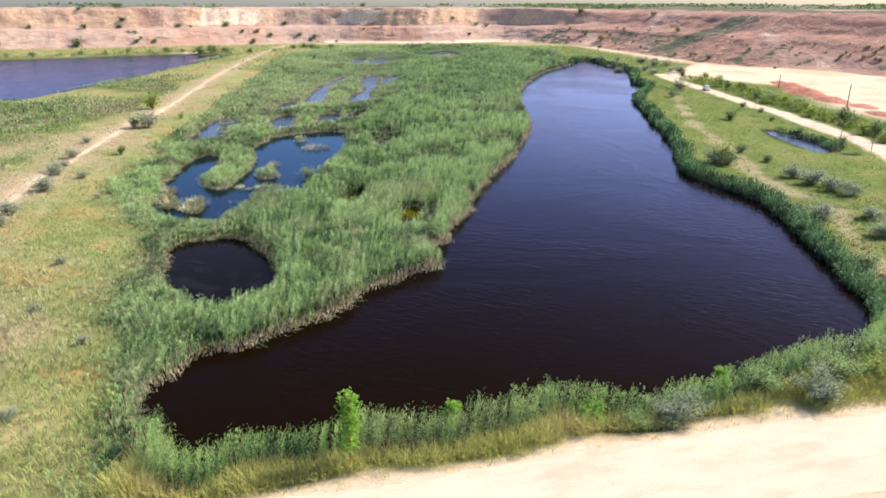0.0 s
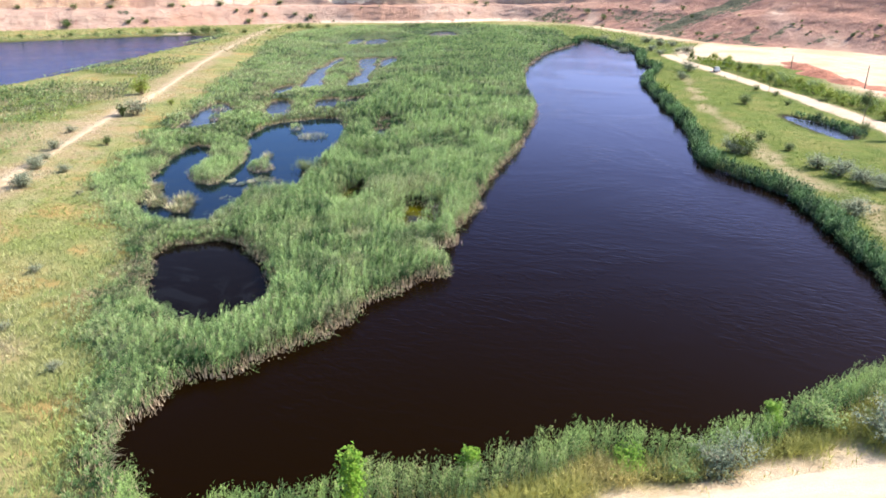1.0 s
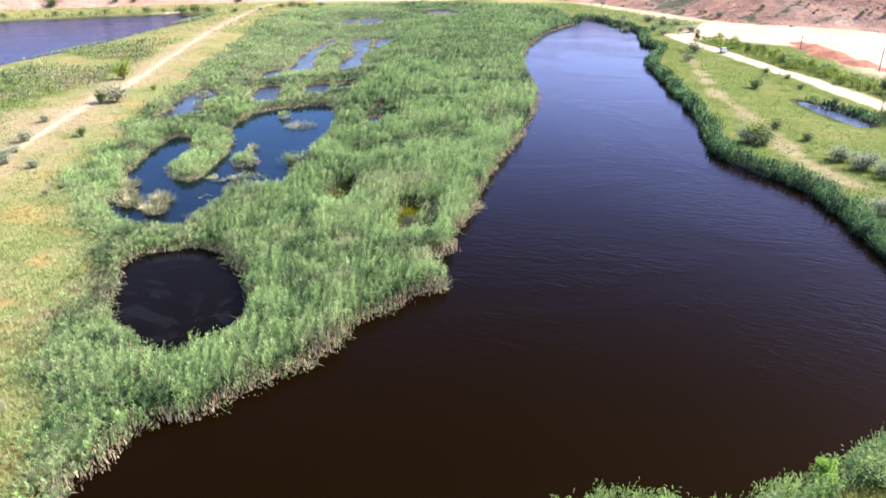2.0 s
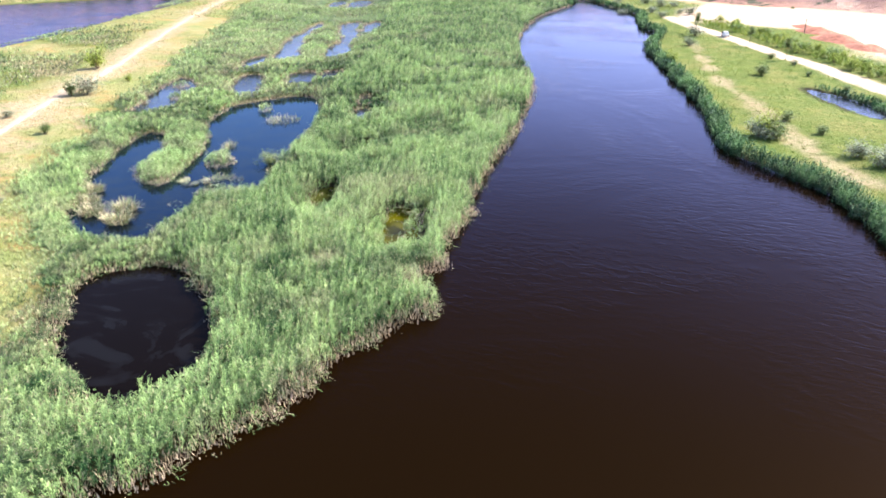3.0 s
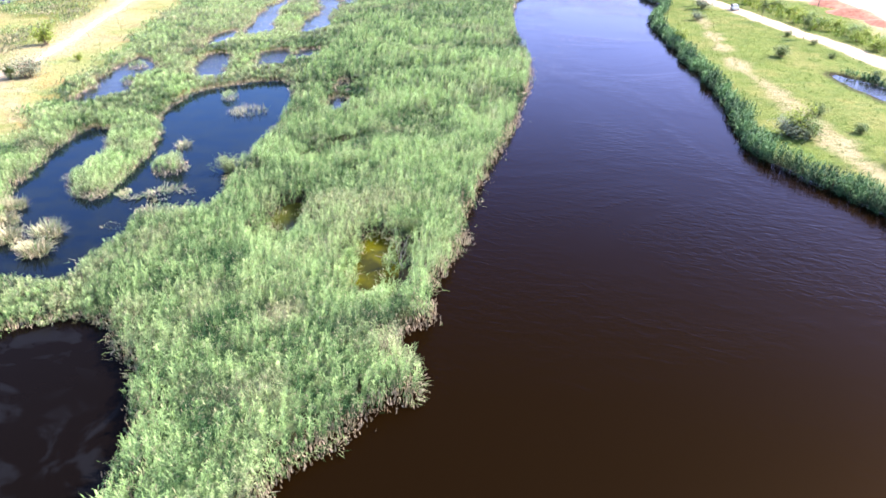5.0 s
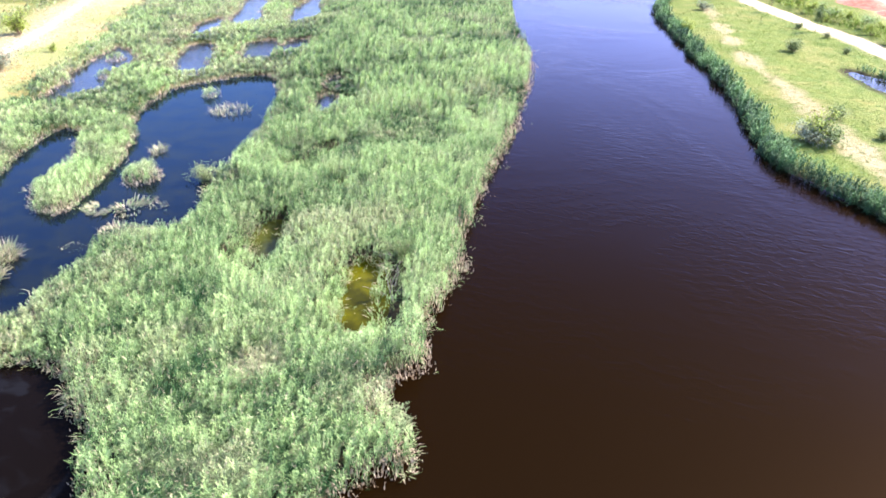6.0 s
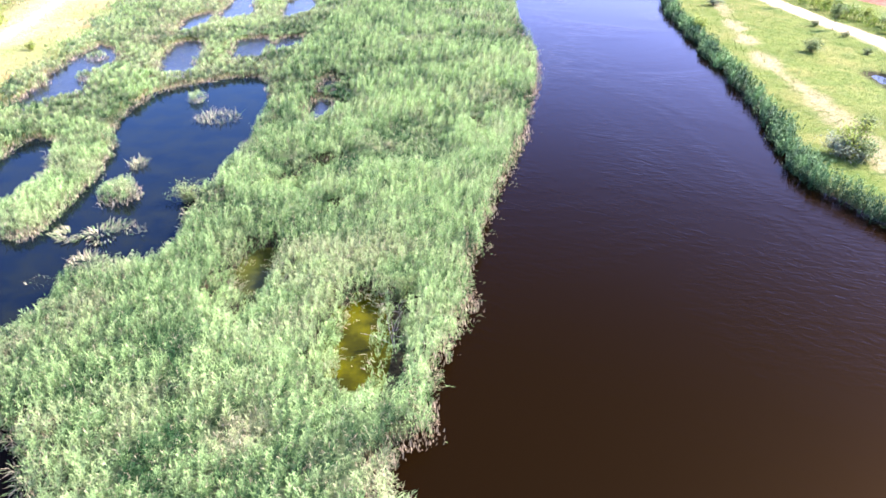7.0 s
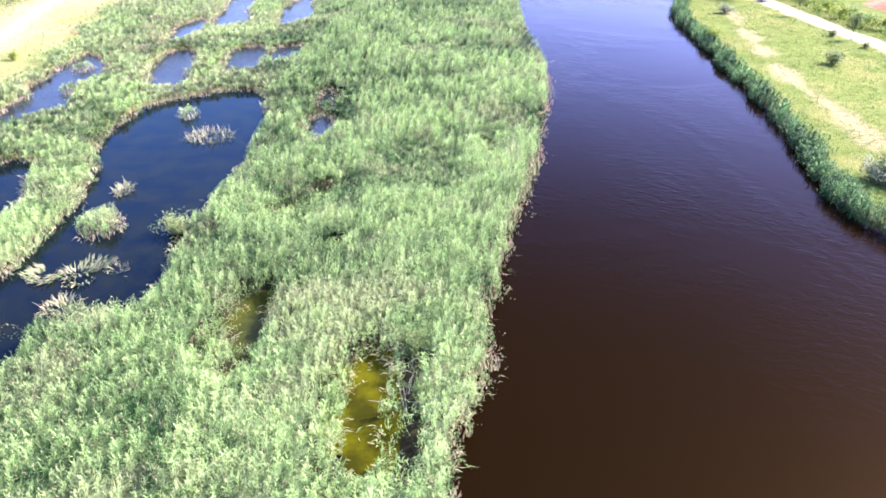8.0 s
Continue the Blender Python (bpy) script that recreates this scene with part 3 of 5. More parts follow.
def make_ground():
    xs, ys = spaced(-100, 72, 0.85, 4000, top=3.0), spaced(14, 150, 0.85, 4000, top=3.0)
    x, y = np.meshgrid(xs, ys, indexing="ij")
    within = (x > RX0 + 1) & (x < RX0 + CELL * NX - 2) & (y > RY0 + 1) & (y < RY0 + CELL * NY - 2)
    rim = smooth(0, 12, x - RX0) * smooth(0, 12, RX0 + CELL * (NX - 1) - x) * smooth(0, 6, y - RY0) * smooth(0, 12, RY0 + CELL * (NY - 1) - y)
    z = ground_z(x, y) * rim + 0.7 * (1 - rim)
    far_lake = (x < RX0 + 14) & inside(x, y, curve(PONDS[-1][1]))
    z = np.where(far_lake, -0.6, z)
    lush = smooth(0.35, 0.65, fbm(x, y, 14, 61)) * 0.25 + 0.5 * smooth(4, 1, sample(shore, x, y)) + 0.9 * (x > 28) + 0.9 * sample(fen, x, y)
    sd = np.where(within, sample(shore, x, y), 30)
    mud = np.where(within, np.maximum(np.maximum(sample(reed, x, y), 0.95 * smooth(0, 3, sample(np.where(west_of_lagoon, marsh_d, -5.0), x, y))) * 0.9, smooth(2.2, 1.0, sd)) * (1 - 0.6 * smooth(-19, -24, x) * smooth(84, 96, y)), 0)
    sn = sample(sand, x, y) * rim + (1 - rim) * 0.2 * smooth(0.4, 0.6, fbm(x, y, 20, 63))
    lush = lush * rim + (1 - rim) * 0.4
    me = mesh_from("ground", np.stack([x, y, z], -1).reshape(-1, 3), grid_faces(len(xs), len(ys)), GROUND,
                   {"lush": np.clip(lush, 0, 1).ravel(), "sand": sn.ravel(), "mud": mud.ravel(), "redden": smooth(66, 80, x).ravel(), "ochre": (sample(ochre, x, y) * rim).ravel()}, True)
    tagged(new("ground", me), "dry grassy flood plain with sandy bare patches", "ground", kind="structure")


def make_water():
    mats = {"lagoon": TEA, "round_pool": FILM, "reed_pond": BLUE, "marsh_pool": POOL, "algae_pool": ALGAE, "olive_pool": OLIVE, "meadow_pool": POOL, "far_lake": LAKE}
    labels = {"lagoon": "dark tea-brown lagoon reflecting blue sky, lightly rippled", "round_pool": "still black pool with a swirling grey film", "reed_pond": "clear blue pond among reeds",
              "marsh_pool": "small blue pool among marsh reeds", "algae_pool": "shallow yellow-green algae pool in the reeds", "olive_pool": "murky olive pool in the reeds", "meadow_pool": "narrow pool in a green meadow", "far_lake": "wide blue lake below the quarry"}
    s = 2
    sub, own = shore[::s, ::s], owner[::s, ::s]
    gxs, gys = gx[::s, ::s], gy[::s, ::s]
    for k, (kind, pts) in enumerate(PONDS):
        i, j = np.nonzero(((sub < (0.8 if kind in ("algae_pool", "olive_pool") else 1.7)) & (own == k))[:-1, :-1])
        nv = sub.shape[1]
        q = np.stack([i * nv + j, (i + 1) * nv + j, (i + 1) * nv + j + 1, i * nv + j + 1], 1)
        used, inv = np.unique(q, return_inverse=True)
        verts = np.stack([gxs.ravel()[used], gys.ravel()[used], np.zeros(len(used))], 1)
        me = mesh_from("water", verts, inv.reshape(q.shape), mats[kind])
        ob = new("water", me)
        tagged(ob, labels[kind], "water", kind="structure")


def make_road(name, line, half, material, label, wobble=0.35, lift=0.03):
    line = curve(line, False, 10)
    seg = np.concatenate([[0], np.cumsum(np.hypot(*np.diff(line, axis=0).T))])
    s = np.arange(0, seg[-1], 0.8)
    px, py = np.interp(s, seg, line[:, 0]), np.interp(s, seg, line[:, 1])
    tx, ty = np.gradient(px), np.gradient(py)
    ln = np.hypot(tx, ty)
    nx, ny = -ty / ln, tx / ln
    across = np.linspace(-1, 1, 9)
    rows = []
    for a in across:
        w = half * a + np.sign(a) * (abs(a) > 0.9) * (fbm(s, s * 0 + a * 50, 3.0, 71) - 0.5) * 2 * wobble
        x, y = px + nx * w, py + ny * w
        z = ground_z(x, y) + lift * (1 - abs(a) ** 4 * 1.6) + 0.015
        rows.append(np.stack([x, y, z], 1))
    v = np.stack(rows, 1).reshape(-1, 3)
    me = mesh_from(name, v, grid_faces(len(s), len(across)), material, None, True)
    return tagged(new(name, me), label, "road", kind="structure")


def make_quarry():
    line = curve(QUARRY_FOOT, True, 16)
    seg = np.concatenate([[0], np.cumsum(np.hypot(*np.diff(np.vstack([line, line[:1]]), axis=0).T))])
    closed = np.vstack([line, line[:1]])
    total = seg[-1]
    n = 900
    s = np.linspace(0, total, n)
    px, py = np.interp(s, seg, closed[:, 0]), np.interp(s, seg, closed[:, 1])
    tx, ty = np.gradient(px), np.gradient(py)
    for _ in range(45):
        tx, ty = (np.roll(tx, 1) + tx + np.roll(tx, -1)) / 3, (np.roll(ty, 1) + ty + np.roll(ty, -1)) / 3
    ln = np.hypot(tx, ty)
    nx, ny = -ty / ln, tx / ln
    east = smooth(36, 62, px) * (py > 60) + (py <= 60)
    prof_d = np.array([-5, 0, 3, 6, 9, 11, 16.5, 17.5, 19, 20.2, 21.2, 23, 30])
    prof_z = np.array([0.1, 0.9, 2.6, 5.0, 7.2, 8.3, 8.9, 10.2, 13.6, 16.4, 17.7, 18.0, 18.1])
    slope_z = np.array([0.1, 0.7, 2.0, 4.0, 6.1, 8.0, 10.3, 11.2, 12.6, 13.6, 14.8, 16.0, 17.2])
    dd = np.concatenate([np.linspace(-5, 30, 58), [34, 42, 60, 90, 140, 220, 340, 520, 800, 1300, 2200, 3800]])
    cx, cy = -20.0, 120.0
    rx, ry = px - cx, py - cy
    rl = np.hypot(rx, ry)
    rows, pale, spoil, weeds, orange = [], [], [], [], []
    gully = (1 - np.abs(2 * fbm(s, s * 0, 9, 81, 3) - 1)) ** 2
    for d in dd:
        f = smooth(20, 200, d)
        ux, uy = nx * (1 - f) + rx / rl * f, ny * (1 - f) + ry / rl * f
        zc = np.interp(d, prof_d, prof_z) * (1 - east) + np.interp(d, prof_d, slope_z) * east
        if d > 30:
            zc = zc - 0.0006 * (d - 30)
        face = smooth(0, 4, d) * smooth(28, 20, d)
        flank = (px > 62) * (px < 100) * (py > 230) * face
        gully_green, gully_red = smooth(8, 3, np.abs(py - 288 + 0.3 * d)) * flank, smooth(7, 3, np.abs(py - 271 + 0.3 * d)) * flank
        push = (fbm(s, s * 0 + zc * 2.0, 16, 83) - 0.5) * 2.6 + (gully - 0.5) * 1.5 + (fbm(s, zc * 3, 3, 84, 2) - 0.5) * 1.6
        scale = 1 + 0.75 * east
        x, y = px + ux * (d * scale + push * face), py + uy * (d * scale + push * face)
        z = zc + (fbm(x, y, 5, 85) - 0.5) * 1.2 * smooth(0, 3, d) + (fbm(x, y, 60, 86) - 0.5) * 2.0 * smooth(20, 60, d)
        z = z - 9.0 * smooth(30, 220, d) * (1 - east)
        rows.append(np.stack([x, y, z], 1))
        up = smooth(8.5, 10.5, zc) * smooth(18.2, 16.5, zc)
        wav = (fbm(s, s * 0 + d * 1.6, 8, 95) - 0.5) * 16
        cream = np.maximum(smooth(-123, -117, px + wav) * smooth(-91, -96, px + wav), 0.7 * smooth(-67, -63, px + wav) * smooth(-38, -42, px + wav))
        mauve = smooth(-91, -86, px + wav) * smooth(-67, -72, px + wav) * up
        orange.append(gully_red + (1 - east) * np.clip(up * (smooth(0.40, 0.52, fbm(s, s * 0 + d * 0.9, 22, 96)) * 0.85 + 0.15) - mauve, 0, 1))
        foot = smooth(2.5, 0.5, d) * smooth(-75, -60, px) * smooth(60, 40, px)
        rill = smooth(0.58, 0.64, fbm(s + d * 1.3, s * 0 + d * 0.08, 7, 97)) * face * 0.75
        shelf = 0.8 * smooth(0.9, 0.3, np.abs(d - 15.5 + 2.5 * (fbm(s, s * 0, 30, 98) - 0.5))) * smooth(0.36, 0.46, fbm(s, s * 0, 25, 99))
        pale.append(np.clip((1 - east) * np.maximum(up * np.maximum(cream, 0.55 * smooth(0.52, 0.60, fbm(s, s * 0 + d * 0.8, 30, 87)) * smooth(-100, -140, px)), foot) + east * np.maximum(rill, shelf) * (px > 40) * (py > 130), 0, 0.9))
        spoil.append(east * smooth(0.25, 0.55, fbm(s + d * 2.0, s * 0 + d, 40, 88) + 0.12))
        flat_top = smooth(24, 34, d)
        tongue = smooth(0.55, 0.68, fbm(s - d * 0.6, s * 0 + d * 0.25, 14, 89)) * face * smooth(60, 80, px)
        low = smooth(0.50, 0.70, fbm(s, s * 0 + d, 18, 90)) * smooth(9.5, 7, zc) * 0.5
        weeds.append(np.clip(np.maximum(np.maximum(flat_top * smooth(0.3, 0.5, fbm(x, y, 50, 91) + 0.12), 0.55 * tongue), np.maximum(low, 0.8 * gully_green)), 0, 1))
    v = np.stack(rows, 0).reshape(-1, 3)
    me = mesh_from("quarry_wall", v, grid_faces(len(dd), n), QUARRY, {"pale": np.concatenate(pale), "spoil": np.concatenate(spoil), "weeds": np.concatenate(weeds), "orange": np.concatenate(orange)}, True)
    tagged(new("quarry_wall", me), "stepped orange and pink earth face of an old quarry with a flat rim", "quarry face", kind="structure")
    return np.stack(rows, 0), dd


make_ground()
make_water()
make_road("road_near", NEAR_ROAD, 2.55, ROAD, "pale sandy dirt road beside the lagoon")
make_road("road_track", WEST_TRACK[2:], 0.60, TRACK, "narrow pale dirt track through dry grass", 0.4)
make_road("road_east", EAST_ROAD[1:-1], 1.55, ROAD, "pale dirt road through the green meadow", 0.4)
quarry, quarry_d = make_quarry()


# ------------------------------------------------------------------ reeds and grass
def clumps(x, y, cell, seed):
    """For each plan point its nearest tussock: centre, distance over the cell, a random number of that tussock."""
    lat = np.random.default_rng(seed).random((3, 512, 512))
    i, j = np.floor(x / cell).astype(int), np.floor(y / cell).astype(int)
    best, bx, by, br = np.full(len(x), 1e9), np.zeros(len(x)), np.zeros(len(x)), np.zeros(len(x))
    for di in (-1, 0, 1):
        for dj in (-1, 0, 1):
            a, b = (i + di) % 512, (j + dj) % 512
            cx, cy = (i + di + lat[0, a, b]) * cell, (j + dj + lat[1, a, b]) * cell
            d = (x - cx) ** 2 + (y - cy) ** 2
            w = d < best
            best, bx, by, br = np.where(w, d, best), np.where(w, cx, bx), np.where(w, cy, by), np.where(w, lat[2, a, b], br)
    return bx, by, np.sqrt(best) / cell, br


def reed_mesh(name, x, y, h, leaves, leaf_len, leaf_w, seed, material, tone_bias=0.0, lean=(0.17, 0.05), clumpy=1.0, straw=1.0, start=0.40):
    r = np.random.default_rng(seed)
    n = len(x)
    near_tuft, far_tuft = clumps(x, y, 0.37, seed), clumps(x, y, 0.75, seed + 9)
    pick = smooth(78, 104, y) > r.random(n)
    cx, cy, cd, cr = (np.where(pick, b, a) for a, b in zip(near_tuft, far_tuft))
    pull = 0.68 * (sample(shore, cx, cy) > 0.15)
    x, y = x + (cx - x) * pull, y + (cy - y) * pull
    _, _, bd, br = clumps(x, y, 1.25, seed + 5)
    form = (1.14 - 0.42 * np.clip(cd, 0, 0.85)) * (0.84 + 0.32 * cr) * (1.08 - 0.24 * np.clip(bd, 0, 1)) * (0.90 + 0.20 * br)
    h = h * (1 + clumpy * (form - 1))
    z0 = ground_z(x, y)
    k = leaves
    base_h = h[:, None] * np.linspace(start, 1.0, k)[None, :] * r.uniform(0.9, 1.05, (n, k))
    bend = (h * 0.12)[:, None] * (base_h / h[:, None]) ** 2
    bx = x[:, None] + bend * lean[0] * 4 + r.normal(0, 0.05, (n, k))
    by = y[:, None] + bend * lean[1] * 4 + r.normal(0, 0.05, (n, k))
    base = np.stack([bx, by, z0[:, None] + base_h], -1).reshape(-1, 3)
    m = n * k
    azim = np.where(r.random(m) < 0.60, np.repeat(np.arctan2(y - cy, x - cx), k) + r.normal(0, 0.6, m), r.uniform(0, 2 * math.pi, m))
    size = np.repeat(leaf_len, k) * r.uniform(0.6, 1.25, m)
    width = np.repeat(leaf_w, k) * r.uniform(0.7, 1.3, m)
    patch = fbm(x, y, 9, 101)
    spot = fbm(x, y, 1.7, 103, 2)
    # tone includes painted shade: darker low on stalks, at tussock edges, in hollows
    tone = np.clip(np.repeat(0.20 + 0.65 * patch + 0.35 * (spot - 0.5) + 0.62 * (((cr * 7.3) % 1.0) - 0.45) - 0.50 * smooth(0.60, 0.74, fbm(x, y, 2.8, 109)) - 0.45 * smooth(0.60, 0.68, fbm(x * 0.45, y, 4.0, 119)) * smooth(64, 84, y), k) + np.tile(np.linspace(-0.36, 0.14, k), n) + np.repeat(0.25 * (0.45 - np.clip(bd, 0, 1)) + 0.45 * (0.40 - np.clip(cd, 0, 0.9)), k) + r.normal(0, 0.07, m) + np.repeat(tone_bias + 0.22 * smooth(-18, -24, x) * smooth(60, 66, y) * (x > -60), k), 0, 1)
    dry = np.repeat(0.40 * smooth(0.58, 0.80, fbm(x, y, 3.5, 107)) + 0.15 * smooth(0.55, 0.8, spot), k)
    dry = dry + np.repeat(0.30 * smooth(98, 112, y) * smooth(-11, -17, x) * smooth(0.38, 0.62, fbm(x, y * 0.7, 6, 110)) * (x > -75), k)
    dry = dry + np.repeat(0.30 * smooth(-17, -21, x) * smooth(66, 58, y) * smooth(0.3, 0.6, fbm(x, y, 1.8, 114)), k)
    dry = dry + np.repeat(0.22 * smooth(-18, -24, x) * smooth(60, 66, y) * smooth(0.3, 0.6, fbm(x, y, 2.2, 112)), k)
    dry = dry + np.repeat(0.8 * smooth(1.2, 0.2, np.hypot((x - -7.5) / 1.6, (y - 55.3) / 1.8)) + 0.6 * smooth(1.1, 0.3, np.hypot((x - -0.8) / 0.9, (y - 53.6) / 1.2)), k)
    dry = np.clip(straw * (dry * r.uniform(0.1, 1.0, m) + (r.random(m) < 0.06) * 0.7), 0, 1)
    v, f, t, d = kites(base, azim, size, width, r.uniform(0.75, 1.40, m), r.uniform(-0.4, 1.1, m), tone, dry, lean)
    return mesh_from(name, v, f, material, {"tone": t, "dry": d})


def understorey(name, x0, x1, y0, y1, step, mask, level, material, seed, straw=0.25):
    """A bumpy sheet for the dense mass of stalks inside a reed bed, below the leaf tips, coloured dark for the shade
    there.
    """
    xs, ys = np.arange(x0, x1, step), np.arange(y0, y1, step)
    x, y = np.meshgrid(xs, ys, indexing="ij")
    r = np.random.default_rng(seed)
    x, y = x + r.uniform(-0.3, 0.3, x.shape) * step, y + r.uniform(-0.3, 0.3, x.shape) * step
    ok = sample(mask, x, y) > 0.35
    ok &= sample(shore, x, y) > 0.95
    z = ground_z(x, y) + level(x, y) * (0.35 + 0.75 * r.random(x.shape))
    q = grid_faces(len(xs), len(ys))
    q = q[ok.ravel()[q].all(1)]
    used, inv = np.unique(q, return_inverse=True)
    v = np.stack([x, y, z], -1).reshape(-1, 3)[used]
    # low tone stands for shade in the gaps between tufts
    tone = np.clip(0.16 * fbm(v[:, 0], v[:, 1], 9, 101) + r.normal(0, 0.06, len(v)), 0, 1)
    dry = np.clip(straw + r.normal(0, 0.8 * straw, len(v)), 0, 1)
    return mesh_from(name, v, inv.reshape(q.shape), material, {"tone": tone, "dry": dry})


dark_pool = np.isin(owner, [k for k, (kind, _) in enumerate(PONDS) if kind in ("algae_pool", "olive_pool")])


def spread(mask):
    """The mask grown by one cell all round."""
    m = np.maximum.reduce([np.roll(mask, d, a) for a in (0, 1) for d in (-1, 0, 1)])
    return np.maximum.reduce([np.roll(m, d, a) for a in (0, 1) for d in (-1, 0, 1)])


def stems_mesh(name, mask, x0, x1, y0, y1, density, h, w, seed):
    """Bare straw-coloured stalks at the water's edge."""
    ring = spread(mask) * np.where(dark_pool, 0.0, 1.0)
    edge = smooth(-0.35, -0.1, shore) * smooth(1.0, 0.5, shore) * (ring > 0.1)
    x, y = scatter(x0, x1, y0, y1, density, edge, seed)
    r = np.random.default_rng(seed + 1)
    n = len(x)
    base = np.stack([x, y, np.maximum(ground_z(x, y), -0.12) - 0.03], 1)
    hh = h(x, y) * r.uniform(0.45, 0.95, n)
    ww = w(y) * r.uniform(0.7, 1.3, n)
    v, f, t, d = kites(base, r.uniform(0, 6.28, n), hh, ww, r.uniform(1.2, 1.57, n), r.uniform(0.9, 1.5, n), r.random(n), r.random(n) * 0.6)
    return mesh_from(name, v, f, STRAW, {"tone": t, "dry": d})


def overhang_mesh(name, mask, x0, x1, y0, y1, density, seed):
    """Bent and broken stalks that lean out over the water."""
    gxs, gys = np.gradient(shore, CELL)
    edge = smooth(-0.45, -0.2, shore) * smooth(0.5, 0.2, shore) * (spread(mask) > 0.05) * smooth(0.46, 0.62, fbm(gx, gy, 1.6, 153, 2))
    x, y = scatter(x0, x1, y0, y1, density, edge, seed)
    r = np.random.default_rng(seed + 1)
    k = 3
    out = np.arctan2(-sample(gys, x, y), -sample(gxs, x, y))
    x, y, out = np.repeat(x, k), np.repeat(y, k), np.repeat(out, k)
    n = len(x)
    base = np.stack([x + r.normal(0, 0.08, n), y + r.normal(0, 0.08, n), np.maximum(ground_z(x, y), -0.1) + r.uniform(0.0, 0.5, n)], 1)
    v, f, t, d = kites(base, out + r.normal(0, 0.6, n), r.uniform(0.2, 0.75, n), r.uniform(0.02, 0.045, n), r.uniform(0.2, 1.1, n), r.uniform(-0.6, 0.6, n), r.random(n) * 0.7, r.random(n) ** 2)
    return mesh_from(name, v, f, REED, {"tone": t, "dry": d})


def reed_height(x, y):
    low = np.clip(0.58 * smooth(104, 112, y) * smooth(-10, -18, x) * smooth(225, 200, y) + 0.5 * smooth(-30, -33, x) * smooth(88, 95, y) * (y < 104), 0, 0.58)
    for px, py, rx, ry in ((-3.6, 59.0, 2.2, 3.0), (-4.4, 62.0, 1.3, 4.6), (-10.2, 66.0, 1.8, 3.4), (-9.4, 79.6, 2.6, 2.6), (-9.6, 95.5, 2.0, 3.6), (-10, 104.5, 1.6, 3.0)):
        low = np.maximum(low, 0.42 * smooth(1.0, 0.6, np.hypot((x - px) / rx, (y - py) / ry)))
    low = np.maximum(low, 0.55 * smooth(0.60, 0.68, fbm(x * 0.45, y, 4.0, 119)) * smooth(64, 84, y))
    low = np.maximum(low, 0.80 * smooth(16, 3, sample(shore, x, y)) * smooth(215, 235, y) * smooth(30, 15, x))
    low = np.maximum(low, 0.3 * smooth(1.2, 0.3, np.hypot((x - -7.5) / 1.8, (y - 55.3) / 2.0)))
    low = np.maximum(low, 0.22 * smooth(2.2, 0.3, sample(shore, x, y)) * (x < -23) * smooth(58, 62, y))
    low = np.maximum(low, 0.5 * smooth(38, 32, y) * smooth(-11, -14, x))
    low = np.maximum(low, 0.36 * smooth(-19, -23, x) * smooth(60, 66, y))
    low = np.maximum(low, 0.50 * smooth(-16.5, -20.5, x) * smooth(66, 58, y))
    return (1.12 + 0.7 * fbm(x, y, 5, 111)) * (0.45 + 0.55 * sample(reed, x, y)) * (1 - low)


bed = np.where(west_of_lagoon & (gx > -75), reed, 0)
bank = np.where(~west_of_lagoon & (gx > -20), reed, 0)
lakeside = np.where(gx < -75, reed, 0)


def bed_density(y):
    return float(np.interp(y, [20, 36, 60, 75, 90, 120, 160, 220, 330], [48, 56, 58, 50, 30, 13, 6.0, 3.0, 1.5]))


x, y = scatter(-75, 50, 20, 335, bed_density, bed, 201)
far = np.interp(y, [40, 75, 110, 200, 330], [1.0, 1.05, 1.55, 2.7, 4.6])
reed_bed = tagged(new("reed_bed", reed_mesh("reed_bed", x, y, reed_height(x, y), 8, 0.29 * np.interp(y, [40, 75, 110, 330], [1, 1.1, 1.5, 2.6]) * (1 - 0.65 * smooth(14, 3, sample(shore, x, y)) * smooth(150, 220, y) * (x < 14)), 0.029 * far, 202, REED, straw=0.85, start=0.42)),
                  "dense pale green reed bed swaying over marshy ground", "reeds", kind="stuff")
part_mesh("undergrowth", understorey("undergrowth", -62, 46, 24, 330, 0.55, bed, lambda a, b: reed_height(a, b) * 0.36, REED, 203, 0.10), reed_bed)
part_mesh("stems", stems_mesh("stems", bed, -60, 46, 24, 260, lambda q: float(np.interp(q, [24, 60, 110, 260], [95, 80, 30, 6])), lambda a, b: 0.55 + 0 * a, lambda q: np.interp(q, [40, 110, 260], [0.04, 0.06, 0.12]), 204), reed_bed, "dry straw-coloured reed stems")

part_mesh("bent_stems", overhang_mesh("bent_stems", bed, -36, 18, 24, 130, lambda q: float(np.interp(q, [24, 60, 130], [26, 20, 7])), 207), reed_bed, "bent reed stalks leaning over the water")


def bank_density(y):
    return float(np.interp(y, [20, 35, 40, 60, 100, 180, 270], [120, 110, 70, 60, 34, 13, 5]))


x, y = scatter(-20, 66, 20, 275, bank_density, bank, 211)
far = np.interp(y, [30, 70, 120, 270], [1.0, 1.3, 1.9, 4.0])
bank_h = (1.2 + 0.6 * fbm(x, y, 4, 113)) * (1 + 0.36 * smooth(38, 33, y)) * (1 - 0.28 * smooth(38, 44, y)) * (1 - 0.55 * (x > 45) * (y < 135))
near = y < 40
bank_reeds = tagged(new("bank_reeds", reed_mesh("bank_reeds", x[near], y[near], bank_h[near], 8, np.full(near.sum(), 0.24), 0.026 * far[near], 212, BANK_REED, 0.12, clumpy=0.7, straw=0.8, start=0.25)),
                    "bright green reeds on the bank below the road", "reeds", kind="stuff")
